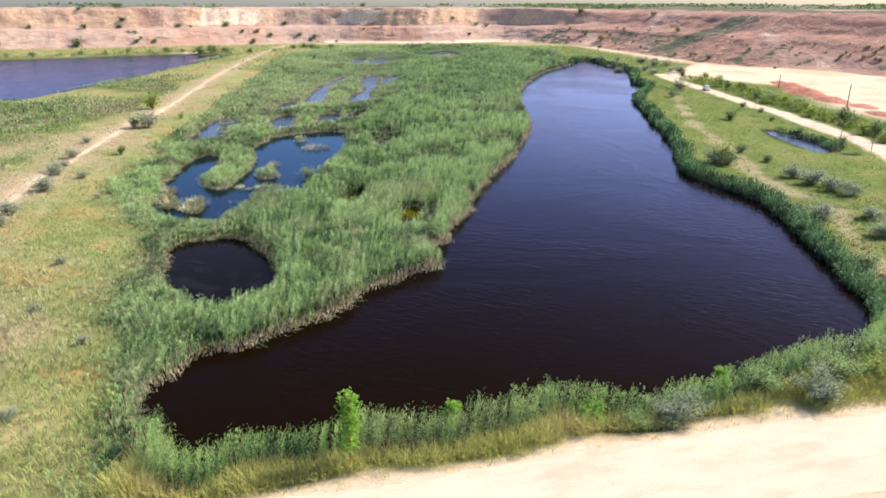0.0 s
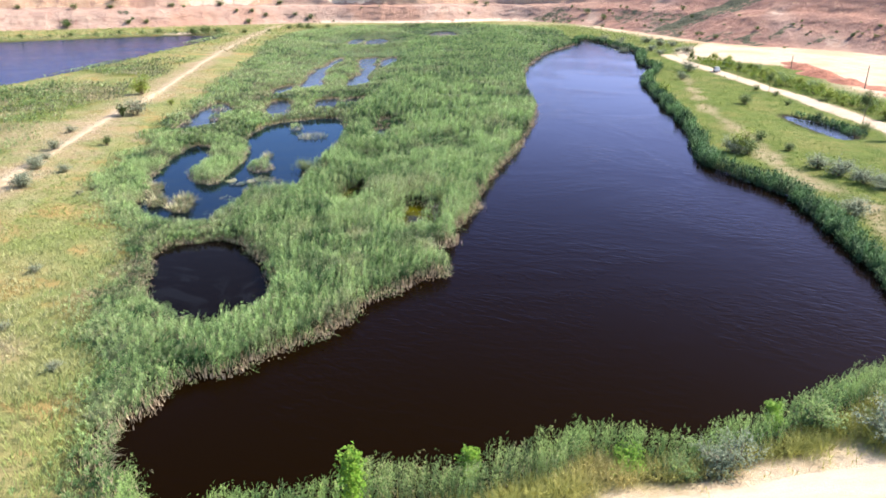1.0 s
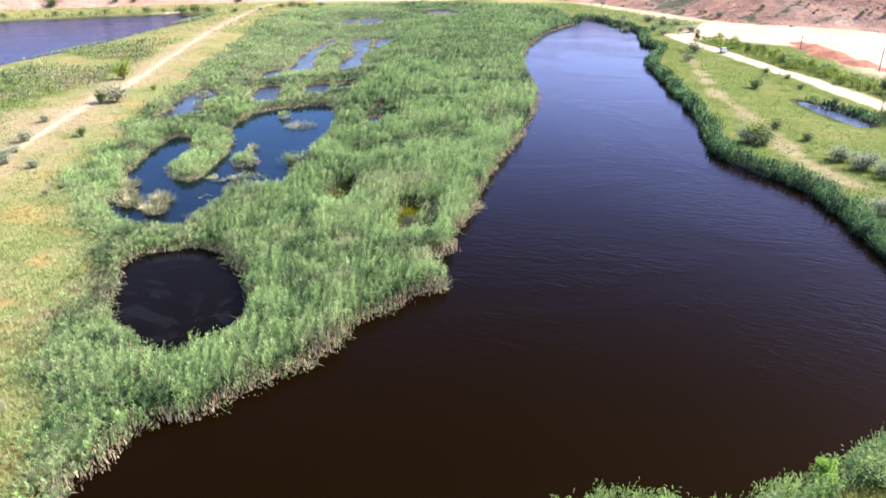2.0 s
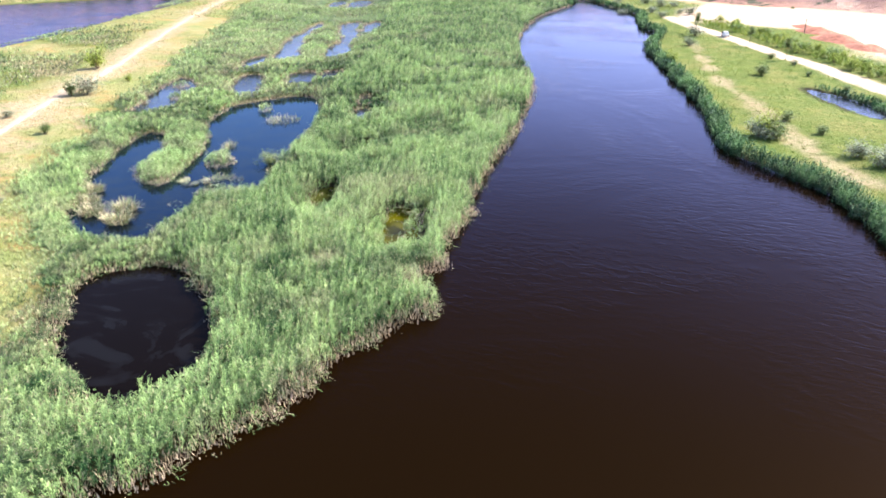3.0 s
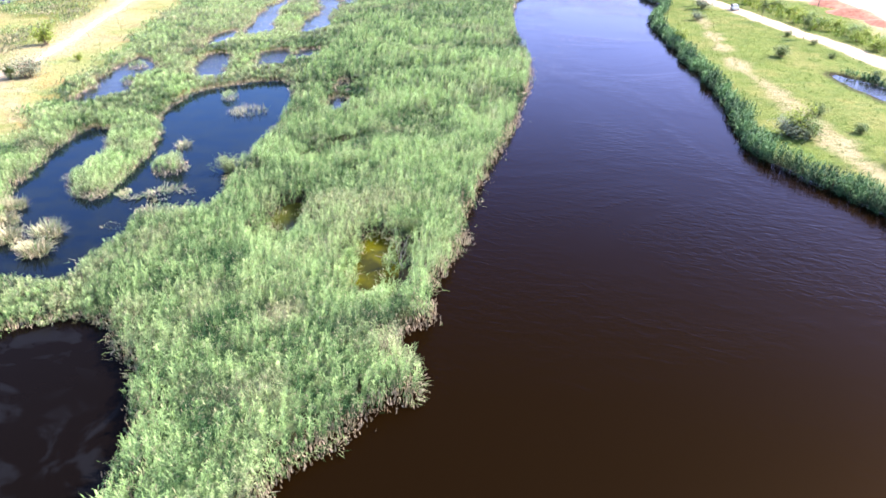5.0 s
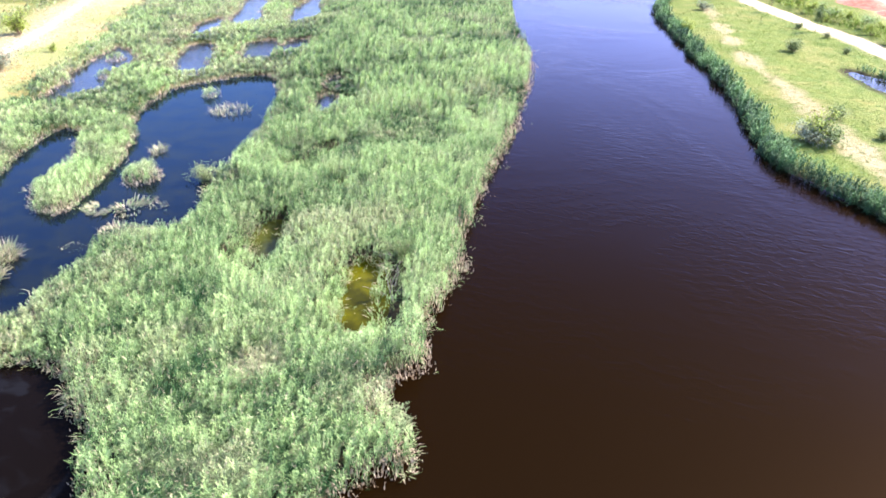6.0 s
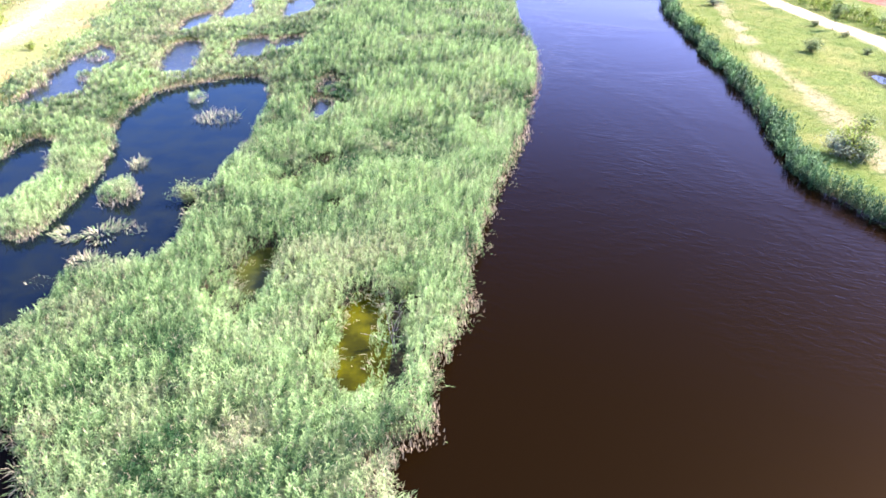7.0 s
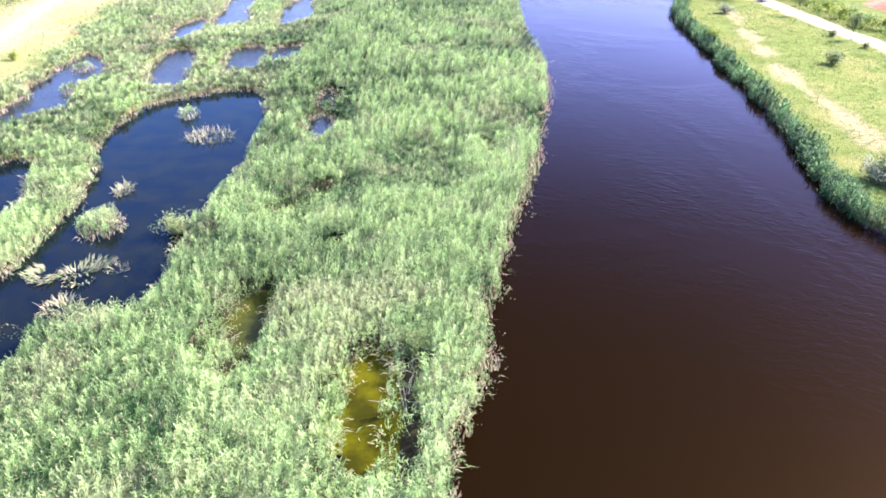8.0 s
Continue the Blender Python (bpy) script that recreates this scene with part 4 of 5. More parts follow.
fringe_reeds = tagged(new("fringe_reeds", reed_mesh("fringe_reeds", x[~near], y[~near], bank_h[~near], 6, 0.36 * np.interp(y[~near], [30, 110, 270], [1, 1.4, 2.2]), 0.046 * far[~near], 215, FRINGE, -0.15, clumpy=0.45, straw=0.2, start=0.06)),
                      "dark green reeds fringing the lagoon's meadow side", "reeds", kind="stuff")
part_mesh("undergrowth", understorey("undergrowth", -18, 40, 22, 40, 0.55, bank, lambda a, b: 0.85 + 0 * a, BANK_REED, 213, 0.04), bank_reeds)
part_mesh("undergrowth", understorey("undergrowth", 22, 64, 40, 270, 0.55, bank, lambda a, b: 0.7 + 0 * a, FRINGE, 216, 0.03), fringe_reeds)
part_mesh("stems", stems_mesh("stems", bank, -18, 30, 22, 36, 25, lambda a, b: 0.9 + 0 * a, lambda q: np.interp(q, [30, 110, 200], [0.03, 0.05, 0.1]), 214), bank_reeds)

x, y = scatter(-190, -70, 100, 310, 3.5, lakeside, 221)
tagged(new("lakeside_reeds", reed_mesh("lakeside_reeds", x, y, 0.8 + 0.5 * fbm(x, y, 6, 117), 5, np.full(len(x), 0.6), np.full(len(x), 0.11), 222, REED)),
       "green reeds along the far lake shore", "reeds", kind="stuff")
x, y = scatter(-118, -44, 58, 244, lambda q: float(np.interp(q, [60, 90, 130, 170, 244], [8, 7, 5.0, 3.2, 1.4])), fen, 223)
tagged(new("fen_reeds", reed_mesh("fen_reeds", x, y, (0.12 + 0.62 * fbm(x, y, 4, 118)), 3, 0.34 * np.interp(y, [60, 120, 240], [1, 1.5, 2.4]), 0.05 * np.interp(y, [60, 120, 240], [1.1, 1.9, 3.6]), 224, REED, -0.10, clumpy=0.5)),
       "low green fen reeds between the track and the lake", "reeds", kind="stuff")
x, y = scatter(60, 80, 82, 192, lambda q: float(np.interp(q, [84, 130, 190], [4.5, 3.2, 2.2])), scrub, 225)
tagged(new("roadside_scrub", reed_mesh("roadside_scrub", x, y, (0.45 + 0.9 * fbm(x, y, 4, 120)), 5, 0.42 * np.interp(y, [84, 190], [1, 1.6]), 0.11 * np.interp(y, [84, 190], [1, 1.7]), 226, WILLOW, -0.25, clumpy=0.6)),
       "low green scrub between the road and the quarry floor", "scrub", kind="stuff")


def grass_mesh(name, x, y, h, blades, w, seed, lush, material=GRASS):
    r = np.random.default_rng(seed)
    n = len(x)
    xx, yy = np.repeat(x, blades) + r.normal(0, 0.10, n * blades), np.repeat(y, blades) + r.normal(0, 0.10, n * blades)
    base = np.stack([xx, yy, ground_z(xx, yy) - 0.02], 1)
    m = n * blades
    big = fbm(xx, yy, 16, 131) * 0.6 + fbm(xx, yy, 3, 133) * 0.4
    lu = np.repeat(lush, blades)
    tone = np.clip(0.5 - 0.38 * (xx > 25) + 2.0 * (big - 0.5) + r.normal(0, 0.11, m), 0, 1)
    dry = np.clip((0.62 - lu) + 0.55 * sample(ochre, xx, yy) + 2.0 * (fbm(xx, yy, 9, 135) - 0.50) * (xx < 25) + r.normal(0, 0.07, m), 0, 1)
    v, f, t, d = kites(base, r.uniform(0, 6.28, m), np.repeat(h, blades) * r.uniform(0.6, 1.3, m), np.repeat(w, blades), r.uniform(0.8, 1.5, m) - 0.55 * smooth(45, 80, yy), r.uniform(0.1, 1.2, m) - 0.6 * smooth(45, 80, yy), tone, dry, (0.12, 0.06))
    return mesh_from(name, v, f, material, {"tone": t, "dry": d})


grassy = np.where(shore > 0.6, (1 - reed) * (1 - np.clip(sand * 1.25, 0, 1)), 0)
x, y = scatter(-100, -8, 12, 170, lambda q: float(np.interp(q, [12, 40, 60, 80, 110, 170], [11, 9, 5.0, 2.6, 1.6, 0.8])), grassy * (gx < -8), 231)
lush_w = np.clip(0.30 + 0.5 * smooth(9, 0, -sample(marsh_d, x, y)) + 0.35 * smooth(34, 26, y) + 0.4 * smooth(-56, -62, x), 0, 1)
tagged(new("meadow_grass", grass_mesh("meadow_grass", x, y, np.interp(y, [15, 60, 170], [0.60, 0.42, 0.32]) * (0.45 + 1.1 * fbm(x, y, 3, 137)), 4, np.interp(y, [15, 60, 170], [0.034, 0.055, 0.12]), 232, lush_w)),
       "dry yellow-green meadow grass", "grass", kind="stuff")
x, y = scatter(-14, 60, 17, 36, 40, grassy * south_bank * (shore < 6.5), 233)
tagged(new("verge_grass", grass_mesh("verge_grass", x, y, (0.70 + 0.75 * fbm(x, y, 2, 139)) * (0.35 + 0.65 * smooth(2.6, 4.0, sample(road_d, x, y))), 5, np.full(len(x), 0.026), 234, np.full(len(x), 0.62) - 0.25 * smooth(2.5, 5, sample(shore, x, y)), VERGE)),
       "tall seeding grass on the road verge", "grass", kind="stuff")
x, y = scatter(28, 84, 36, 230, lambda q: float(np.interp(q, [36, 60, 80, 120, 230], [8, 5, 2.6, 1.6, 0.7])), grassy * (gx > 28) * ~south_bank, 235)
lush_e = np.clip(0.80 + 0.2 * smooth(44, 52, x), 0, 1)
tagged(new("meadow_grass", grass_mesh("meadow_grass", x, y, np.interp(y, [36, 230], [0.26, 0.32]), 5, np.interp(y, [36, 90, 230], [0.045, 0.07, 0.15]), 236, lush_e, LUSH)),
       "lush yellow-green meadow grass beside the road", "grass", kind="stuff")
x, y = scatter(-195, 84, 210, 345, 0.3, grassy, 237)
tagged(new("far_grass", grass_mesh("far_grass", x, y, 0.8 + 0.5 * fbm(x, y, 8, 141), 5, np.full(len(x), 0.2), 238, np.full(len(x), 0.55))), "rough grass on the far flats", "grass", kind="stuff")


# ------------------------------------------------------------------ shrubs and trees
def limb(bm, a, b, r0, r1, sides=5):
    a, b = Vector(a), Vector(b)
    q = (b - a).to_track_quat("Z", "Y")
    rings = []
    for p, r in ((a, r0), (b, r1)):
        rings.append([bm.verts.new(p + q @ Vector((r * math.cos(2 * math.pi * k / sides), r * math.sin(2 * math.pi * k / sides), 0))) for k in range(sides)])
    for k in range(sides):
        bm.faces.new((rings[0][k], rings[0][(k + 1) % sides], rings[1][(k + 1) % sides], rings[1][k]))
    bm.faces.new(rings[1])


def woody(name, height, width, leaf, seed, label, category, leaves=900, leaf_size=0.12, shape="bush", dry=0.1, stems=6):
    """A shrub or a young tree: trunk and limbs, and a crown of separate leaves in clumps."""
    r = np.random.default_rng(seed)
    root = new(name)
    bm = bmesh.new()
    tips = []
    if shape == "column":
        top = Vector((0.05 * height * r.normal(), 0.05 * height * r.normal(), height * 0.96))
        limb(bm, (0, 0, -0.1), top * 0.5, 0.035 * height * 0.35, 0.02 * height * 0.35)
        limb(bm, top * 0.5, top, 0.02 * height * 0.35, 0.004 * height)
        for k in range(26):
            u = r.uniform(0.33, 1.0)
            a = r.uniform(0, 6.28)
            p0 = top * u
            reach = width * 0.5 * (0.35 + 0.9 * math.sin(math.pi * min(1, (u - 0.12) / 0.9)) ** 0.7) * r.uniform(0.5, 1.0)
            p1 = p0 + Vector((math.cos(a) * reach, math.sin(a) * reach, reach * 1.1))
            limb(bm, p0, p1, 0.004 * height, 0.0015 * height, 4)
            tips += [(p1, 0.10 * height * 0.7), (p0.lerp(p1, 0.5), 0.10 * height * 0.7)]
    else:
        for k in range(stems):
            a, lean_out = r.uniform(0, 6.28), r.uniform(0.15, 1.0)
            p1 = Vector((math.cos(a) * width * 0.5 * lean_out * 0.55, math.sin(a) * width * 0.5 * lean_out * 0.55, height * r.uniform(0.15, 0.5)))
            limb(bm, (0.05 * width * math.cos(a), 0.05 * width * math.sin(a), -0.1), p1, 0.022 * height, 0.012 * height)
            for _ in range(4):
                p2 = p1 + Vector((r.normal() * width * 0.20, r.normal() * width * 0.20, height * r.uniform(0.0, 0.45)))
                p2.z = min(p2.z, height * (1.0 - 0.55 * (math.hypot(p2.x, p2.y) / (0.5 * width)) ** 2 * 0.6))
                limb(bm, p1, p2, 0.010 * height, 0.004 * height, 4)
                tips += [(p2, 0.15 * width), (p1.lerp(p2, 0.4) * r.uniform(0.7, 1.0), 0.14 * width)]
    part("trunk", bm, BARK, root, "thin grey-brown stems")
    pick = r.integers(0, len(tips), leaves)
    centre = np.array([tips[i][0] for i in pick])
    spread = np.array([tips[i][1] for i in pick])[:, None]
    g = r.normal(0, 1, (leaves, 3))
    pos = centre + g * spread * np.array([[0.62, 0.62, 0.55]])
    pos[:, 2] = np.abs(pos[:, 2] - 0.03 * height) + 0.03 * height
    clump_tone = np.array([r.normal(0, 0.16) for _ in tips])[pick]
    tone = np.clip(0.45 + clump_tone + r.normal(0, 0.18, leaves), 0, 1)
    dr = np.clip(dry + r.normal(0, 0.12, leaves), 0, 1)
    v, f, t, d = kites(pos, r.uniform(0, 6.28, leaves), np.full(leaves, leaf_size) * r.uniform(0.7, 1.4, leaves), np.full(leaves, leaf_size * 0.55), r.uniform(-0.2, 1.4, leaves), r.uniform(-0.9, 0.9, leaves), tone, dr)
    part_mesh("crown", mesh_from("crown", v, f, leaf, {"tone": t, "dry": d}), root)
    return tagged(root, label, category)


def plant(proto, spots, first=True):
    """Stand a plant at each (x, y, scale, turn); the first spot takes the prototype itself."""
    for k, (x, y, s, a) in enumerate(spots):
        if abs(x) < 110 and 10 < y < 345:
            z = float(ground_z(np.array(x), np.array(y))) - 0.02
        else:
            z = 0.7
        m = pose(x, y, z, 0, 0, a)
        ob = proto if k == 0 else copy_thing(proto, m)
        ob.matrix_basis = m @ Matrix.Diagonal((s, s, s, 1))


plant(woody("young_poplar", 4.1, 0.36, POPLAR, 301, "slim bright green young poplar on the lagoon bank", "tree", 1500, 0.16, "column"), [(-3.7, 24.2, 1, 0)])
plant(woody("poplar_sapling", 2.3, 0.8, POPLAR, 302, "bushy bright green poplar sapling in the reeds", "tree", 900, 0.14, "column"), [(0.7, 27.2, 1, 40), (14.6, 30.3, 0.95, 100)])
plant(woody("green_shrub", 1.9, 1.9, POPLAR, 303, "leafy bright green shrub in the bank reeds", "shrub", 1100, 0.15), [(7.6, 28.0, 1, 0)])
plant(woody("silver_shrub", 2.1, 2.3, SILVER, 304, "round grey-green oleaster shrub on the verge", "shrub", 2200, 0.13, dry=0.05, stems=8), [(11.6, 27.5, 1, 0), (19.6, 29.4, 0.95, 80)])
plant(woody("green_shrub", 2.0, 2.4, BANK_REED, 305, "dense dark green shrub on the bank", "shrub", 1500, 0.14, stems=8), [(17.3, 31.0, 1, 0), (21.3, 31.8, 1.1, 50), (25.0, 34.0, 1.15, 90), (9.6, 27.4, 0.7, 20)])
plant(woody("yellow_shrub", 1.8, 2.4, WILLOW, 306, "yellow-green willow shrub beside the road", "shrub", 1200, 0.15), [(23.6, 31.6, 1, 0), (26.5, 32.8, 1.1, 60)])
plant(woody("grey_shrub", 2.2, 3.0, SILVER, 307, "grey-green shrub on the east meadow", "shrub", 1300, 0.22, dry=0.08, stems=8),
      [(35.2, 87.0, 1.05, 0), (41.2, 78.9, 0.95, 60), (41.7, 75.4, 1.05, 130), (42.8, 72.2, 0.95, 10), (43.8, 70.0, 0.85, 300), (36.4, 62.4, 0.95, 200), (41.1, 62.3, 0.7, 30), (38.8, 57.0, 0.8, 75), (50.4, 154.5, 0.9, 20), (56.0, 167.0, 1.3, 0), (46.6, 66, 0.6, 250)])
plant(woody("dark_shrub", 2.0, 2.8, SHRUB, 308, "dark green shrub on the east meadow", "shrub", 1100, 0.22, stems=7),
      [(36.6, 86.0, 1.05, 0), (40.9, 93.0, 0.7, 60), (42.0, 86.8, 0.6, 10), (43.0, 74.0, 0.6, 110), (50.6, 121.5, 1.0, 15), (57.5, 110.0, 0.6, 0), (58.6, 100.0, 0.75, 80), (57.6, 121.0, 0.5, 33), (59.3, 129.5, 0.5, 70), (59.0, 137, 0.6, 20), (33.2, 49.0, 0.9, 10), (35.0, 47.0, 1.0, 200)])
plant(woody("willow_bush", 2.6, 2.6, WILLOW, 309, "pale green willow bush on open grass", "shrub", 1000, 0.26, dry=0.05),
      [(36.2, 87.4, 1.15, 0), (-56.6, 130.8, 1.35, 20), (40.4, 135.0, 0.9, 90), (-47.5, 121, 0.5, 0)])
plant(woody("roadside_tree", 4.6, 1.8, SHRUB, 310, "young green tree beside the east road", "tree", 1000, 0.26, "column"),
      [(60.4, 103.6, 1.0, 0), (60.2, 134.4, 0.75, 40), (59.4, 93.8, 0.9, 90), (60.8, 151, 0.75, 150), (71.0, 108.0, 0.8, 0), (57.7, 172, 0.9, 60), (66.8, 88, 0.8, 20)])
plant(woody("thicket_shrub", 2.4, 3.4, WILLOW, 311, "green scrub between road and quarry floor", "shrub", 900, 0.30, dry=0.03),
      [(66.8 + 1.9 * math.sin(k * 2.3) + 0.06 * k, 90 + 2.2 * k, 0.5 + 0.3 * math.sin(k * 1.7), 70 * k) for k in range(46)])
plant(woody("thicket_shrub", 2.6, 3.6, BANK_REED, 312, "dark green scrub between road and quarry floor", "shrub", 800, 0.32),
      [(69.0 + 1.5 * math.sin(k * 1.9), 95 + 4.1 * k, 0.55 + 0.3 * math.sin(k * 2.7), 50 * k) for k in range(22)])
plant(woody("track_shrub", 1.7, 2.8, SILVER, 313, "dusty grey-green shrub beside the dirt track", "shrub", 900, 0.22, dry=0.2, stems=8),
      [(-48.9, 86.6, 0.75, 0), (-47.0, 79.3, 0.8, 70), (-46.2, 77.8, 0.75, 20), (-43.4, 70.5, 0.95, 140), (-42.6, 76.8, 0.6, 10), (-42.0, 61.8, 0.9, 0), (-52.6, 97.5, 0.6, 0), (-50.0, 111.9, 1.6, 200), (-44.6, 72.6, 0.6, 90), (-47.6, 82.0, 0.5, 240), (-40.8, 58.5, 0.7, 130)])
plant(woody("green_shrub", 2.0, 2.2, SHRUB, 314, "dark green shrub beside the dirt track", "shrub", 900, 0.22),
      [(-51.4, 110.5, 1.1, 0), (-43.9, 89.5, 0.7, 70)])
plant(woody("sage_shrub", 0.8, 1.2, SILVER, 315, "low grey sagebrush in dry grass", "shrub", 500, 0.12, dry=0.25, stems=8),
      [(-21.4, 35.8, 0.8, 0), (-27.0, 40.2, 0.9, 60), (-21.2, 28.0, 0.9, 0), (-24.6, 31.0, 0.8, 120), (-30.0, 49, 0.9, 20), (-40, 98, 0.9, 0), (-36.5, 68, 0.8, 30)])


def dead_stalks(x, y, count, seed):
    """Grey dead stalks fallen against one another."""
    r = np.random.default_rng(seed)
    root = new("dead_stalks")
    for _ in range(count):
        a, lean_out, length = r.uniform(0, 6.28), r.uniform(0.3, 1.2), r.uniform(0.9, 1.9)
        foot = Vector((r.normal() * 0.30, r.normal() * 0.55, -0.05))
        knee = foot + Vector((math.cos(a) * math.sin(lean_out) * 0.5, math.sin(a) * math.sin(lean_out) * 0.5, math.cos(lean_out) * 0.5)) * length
        tip = knee + Vector((math.cos(a) * 0.42, math.sin(a) * 0.42, 0.18 + 0.2 * r.normal())) * length
        bm = bmesh.new()
        limb(bm, foot, knee, 0.022, 0.016)
        limb(bm, knee, tip, 0.016, 0.006)
        part("stalk", bm, DEADWOOD, root)
    root.location = (x, y, float(ground_z(np.array(x), np.array(y))))
    return tagged(root, "grey dead stalks fallen at the algae pool's edge", "dead stalks")


DEADWOOD = plain("dead_stalk", (0.26, 0.22, 0.20), 0.9, grain=14, vary=0.35)
dead_stalks(-1.3, 66.0, 9, 351)
dead_stalks(-1.2, 63.2, 8, 352)


def sedge(x, y, rx, ry, h, n, seed, material, label, dry=0.6):
    """A clump of upright stalks standing in water."""
    r = np.random.default_rng(seed)
    a, q = r.uniform(0, 6.28, n), np.sqrt(r.random(n))
    px, py = x + rx * q * np.cos(a), y + ry * q * np.sin(a)
    base = np.stack([px, py, np.maximum(ground_z(px, py), -0.25) - 0.05], 1)
    v, f, t, d = kites(base, a + r.normal(0, 0.9, n), h * r.uniform(0.5, 1.15, n), r.uniform(0.03, 0.07, n), r.uniform(0.8, 1.5, n), r.uniform(-0.2, 1.3, n), 0.8 * r.random(n), np.clip(dry + r.normal(0, 0.25, n), 0, 1))
    tagged(new("sedge_clump", mesh_from("sedge_clump", v, f, material, {"tone": t, "dry": d})), label, "sedge", "sedge clumps in the pond")


for k, (x, y, rx, ry, h, n) in enumerate(((-19.0, 97.2, 2.0, 1.9, 1.1, 300), (-22.4, 86.0, 0.5, 1.0, 1.0, 150))):
    sedge(x, y, rx, ry, h, n, 330 + k, REED, "bleached dead sedge stalks standing in the pond", 0.5)
r = np.random.default_rng(336)
n = 900
a, q = r.uniform(0, 6.28, n), np.sqrt(r.random(n))
px, py = -20.9 + 2.9 * q * np.cos(a), 74.5 + 1.5 * q * np.sin(a)
keep = fbm(px, py, 0.9, 337, 2) > 0.55
px, py, a = px[keep], py[keep], a[keep]
n = len(px)
v, f, t, d = kites(np.stack([px, py, np.full(n, -0.03)], 1), a, r.uniform(0.25, 0.7, n), r.uniform(0.04, 0.09, n), r.uniform(0.3, 1.3, n), r.uniform(-0.2, 0.8, n), r.random(n) * 0.6, np.clip(0.35 + r.normal(0, 0.25, n), 0, 1))
tagged(new("dead_sedge", mesh_from("dead_sedge", v, f, REED, {"tone": t, "dry": d})), "bleached broken sedge stalks lying in the pond", "sedge", kind="stuff")
for k, (x, y, rx, h, n) in enumerate(((-30.7, 72.2, 0.75, 1.1, 420), (-25.9, 67.4, 0.75, 1.4, 460), (-25.4, 64.7, 0.7, 1.4, 420), (-28.4, 66.7, 0.85, 1.3, 480), (-29.7, 69.4, 0.6, 1.1, 300), (-26.6, 65.6, 0.4, 0.9, 140), (-22.1, 68.7, 0.7, 0.45, 260), (-18.8, 75.0, 0.6, 0.6, 160), (-20.3, 70.9, 0.9, 0.9, 240))):
    sedge(x, y, rx, rx * 0.9, h, n, 340 + k, REED, "yellowing sedge tussock standing in the pond", 0.5)
plant(woody("pond_bush", 1.7, 2.0, BANK_REED, 317, "green bush leaning over the pond edge", "shrub", 1300, 0.13, dry=0.25), [(-16.4, 79.6, 1.2, 0)])
plant(woody("alder_bush", 2.3, 1.8, SHRUB, 318, "dark leafy bush in the reed bed", "shrub", 1300, 0.15), [(-1.0, 66.3, 0.8, 0), (-0.7, 63.0, 0.55, 80)])
plant(woody("lake_bush", 3.0, 5.0, SHRUB, 319, "dark green bush on the far lake shore", "shrub", 700, 0.5),
      [(-104, 292, 1.1, 0), (-99, 294, 1.2, 40), (-93, 293, 1.0, 90), (-131, 286, 0.7, 20), (-62, 318, 0.8, 10), (-66, 322, 0.9, 70), (-58, 310, 0.7, 0), (-70, 316, 0.7, 0), (-84, 296, 0.6, 10), (-112, 294, 0.5, 30), (-118, 293, 0.8, 80), (-124, 290, 0.45, 0), (-138, 281, 0.5, 60), (-146, 277, 0.6, 10), (-152, 273, 0.4, 0), (-160, 268, 0.6, 45), (-168, 264, 0.5, 0), (-54, 322, 0.7, 20), (-75, 300, 0.4, 0)])
plant(woody("scrub", 2.2, 4.0, SILVER, 320, "grey-green scrub at the foot of the spoil slope", "shrub", 600, 0.4, dry=0.1),
      [(60 + 7 * math.sin(k * 1.3) + 2.0 * (k % 4), 205 + 4.0 * k, 0.8 + 0.25 * math.sin(k * 2.1), 40 * k) for k in range(14)])

# scattered bushes on the quarry face
r = random.Random(41)
bush = woody("face_bush", 1.7, 2.4, SHRUB, 321, "dark bush rooted in the quarry face", "shrub", 150, 0.5)
spots = []
for k in range(230):
    j = r.randrange(0, 900)
    i = r.choice([6, 9, 12, 16, 20, 23, 26, 30, 33, 35, 38, 42, 46, 55])
    p = quarry[i][j]
    if p[1] > 150 and -230 < p[0] < 190 and (p[0] < 75 or r.random() < 0.12):
        spots.append((p, r.uniform(0.6, 1.9), r.uniform(0, 360)))
for k in range(40):
    j = r.choice([q for q in range(900) if 104 < quarry[14][q][0] < 140 and quarry[14][q][1] > 150])
    spots.append((quarry[r.randrange(18, 27)][j], r.uniform(0.3, 0.8), r.uniform(0, 360)))
for k in range(30):
    j = r.choice([q for q in range(900) if 40 < quarry[14][q][0] < 98 and quarry[14][q][1] > 200])
    spots.append((quarry[r.randrange(8, 30)][j], r.uniform(0.35, 1.0), r.uniform(0, 360)))
for k, (p, s, a) in enumerate(spots):
    m = pose(float(p[0]), float(p[1]), float(p[2]) - 0.15, 0, 0, a)
    ob = bush if k == 0 else copy_thing(bush, m)
    ob.matrix_basis = m @ Matrix.Diagonal((s, s, s, 1))


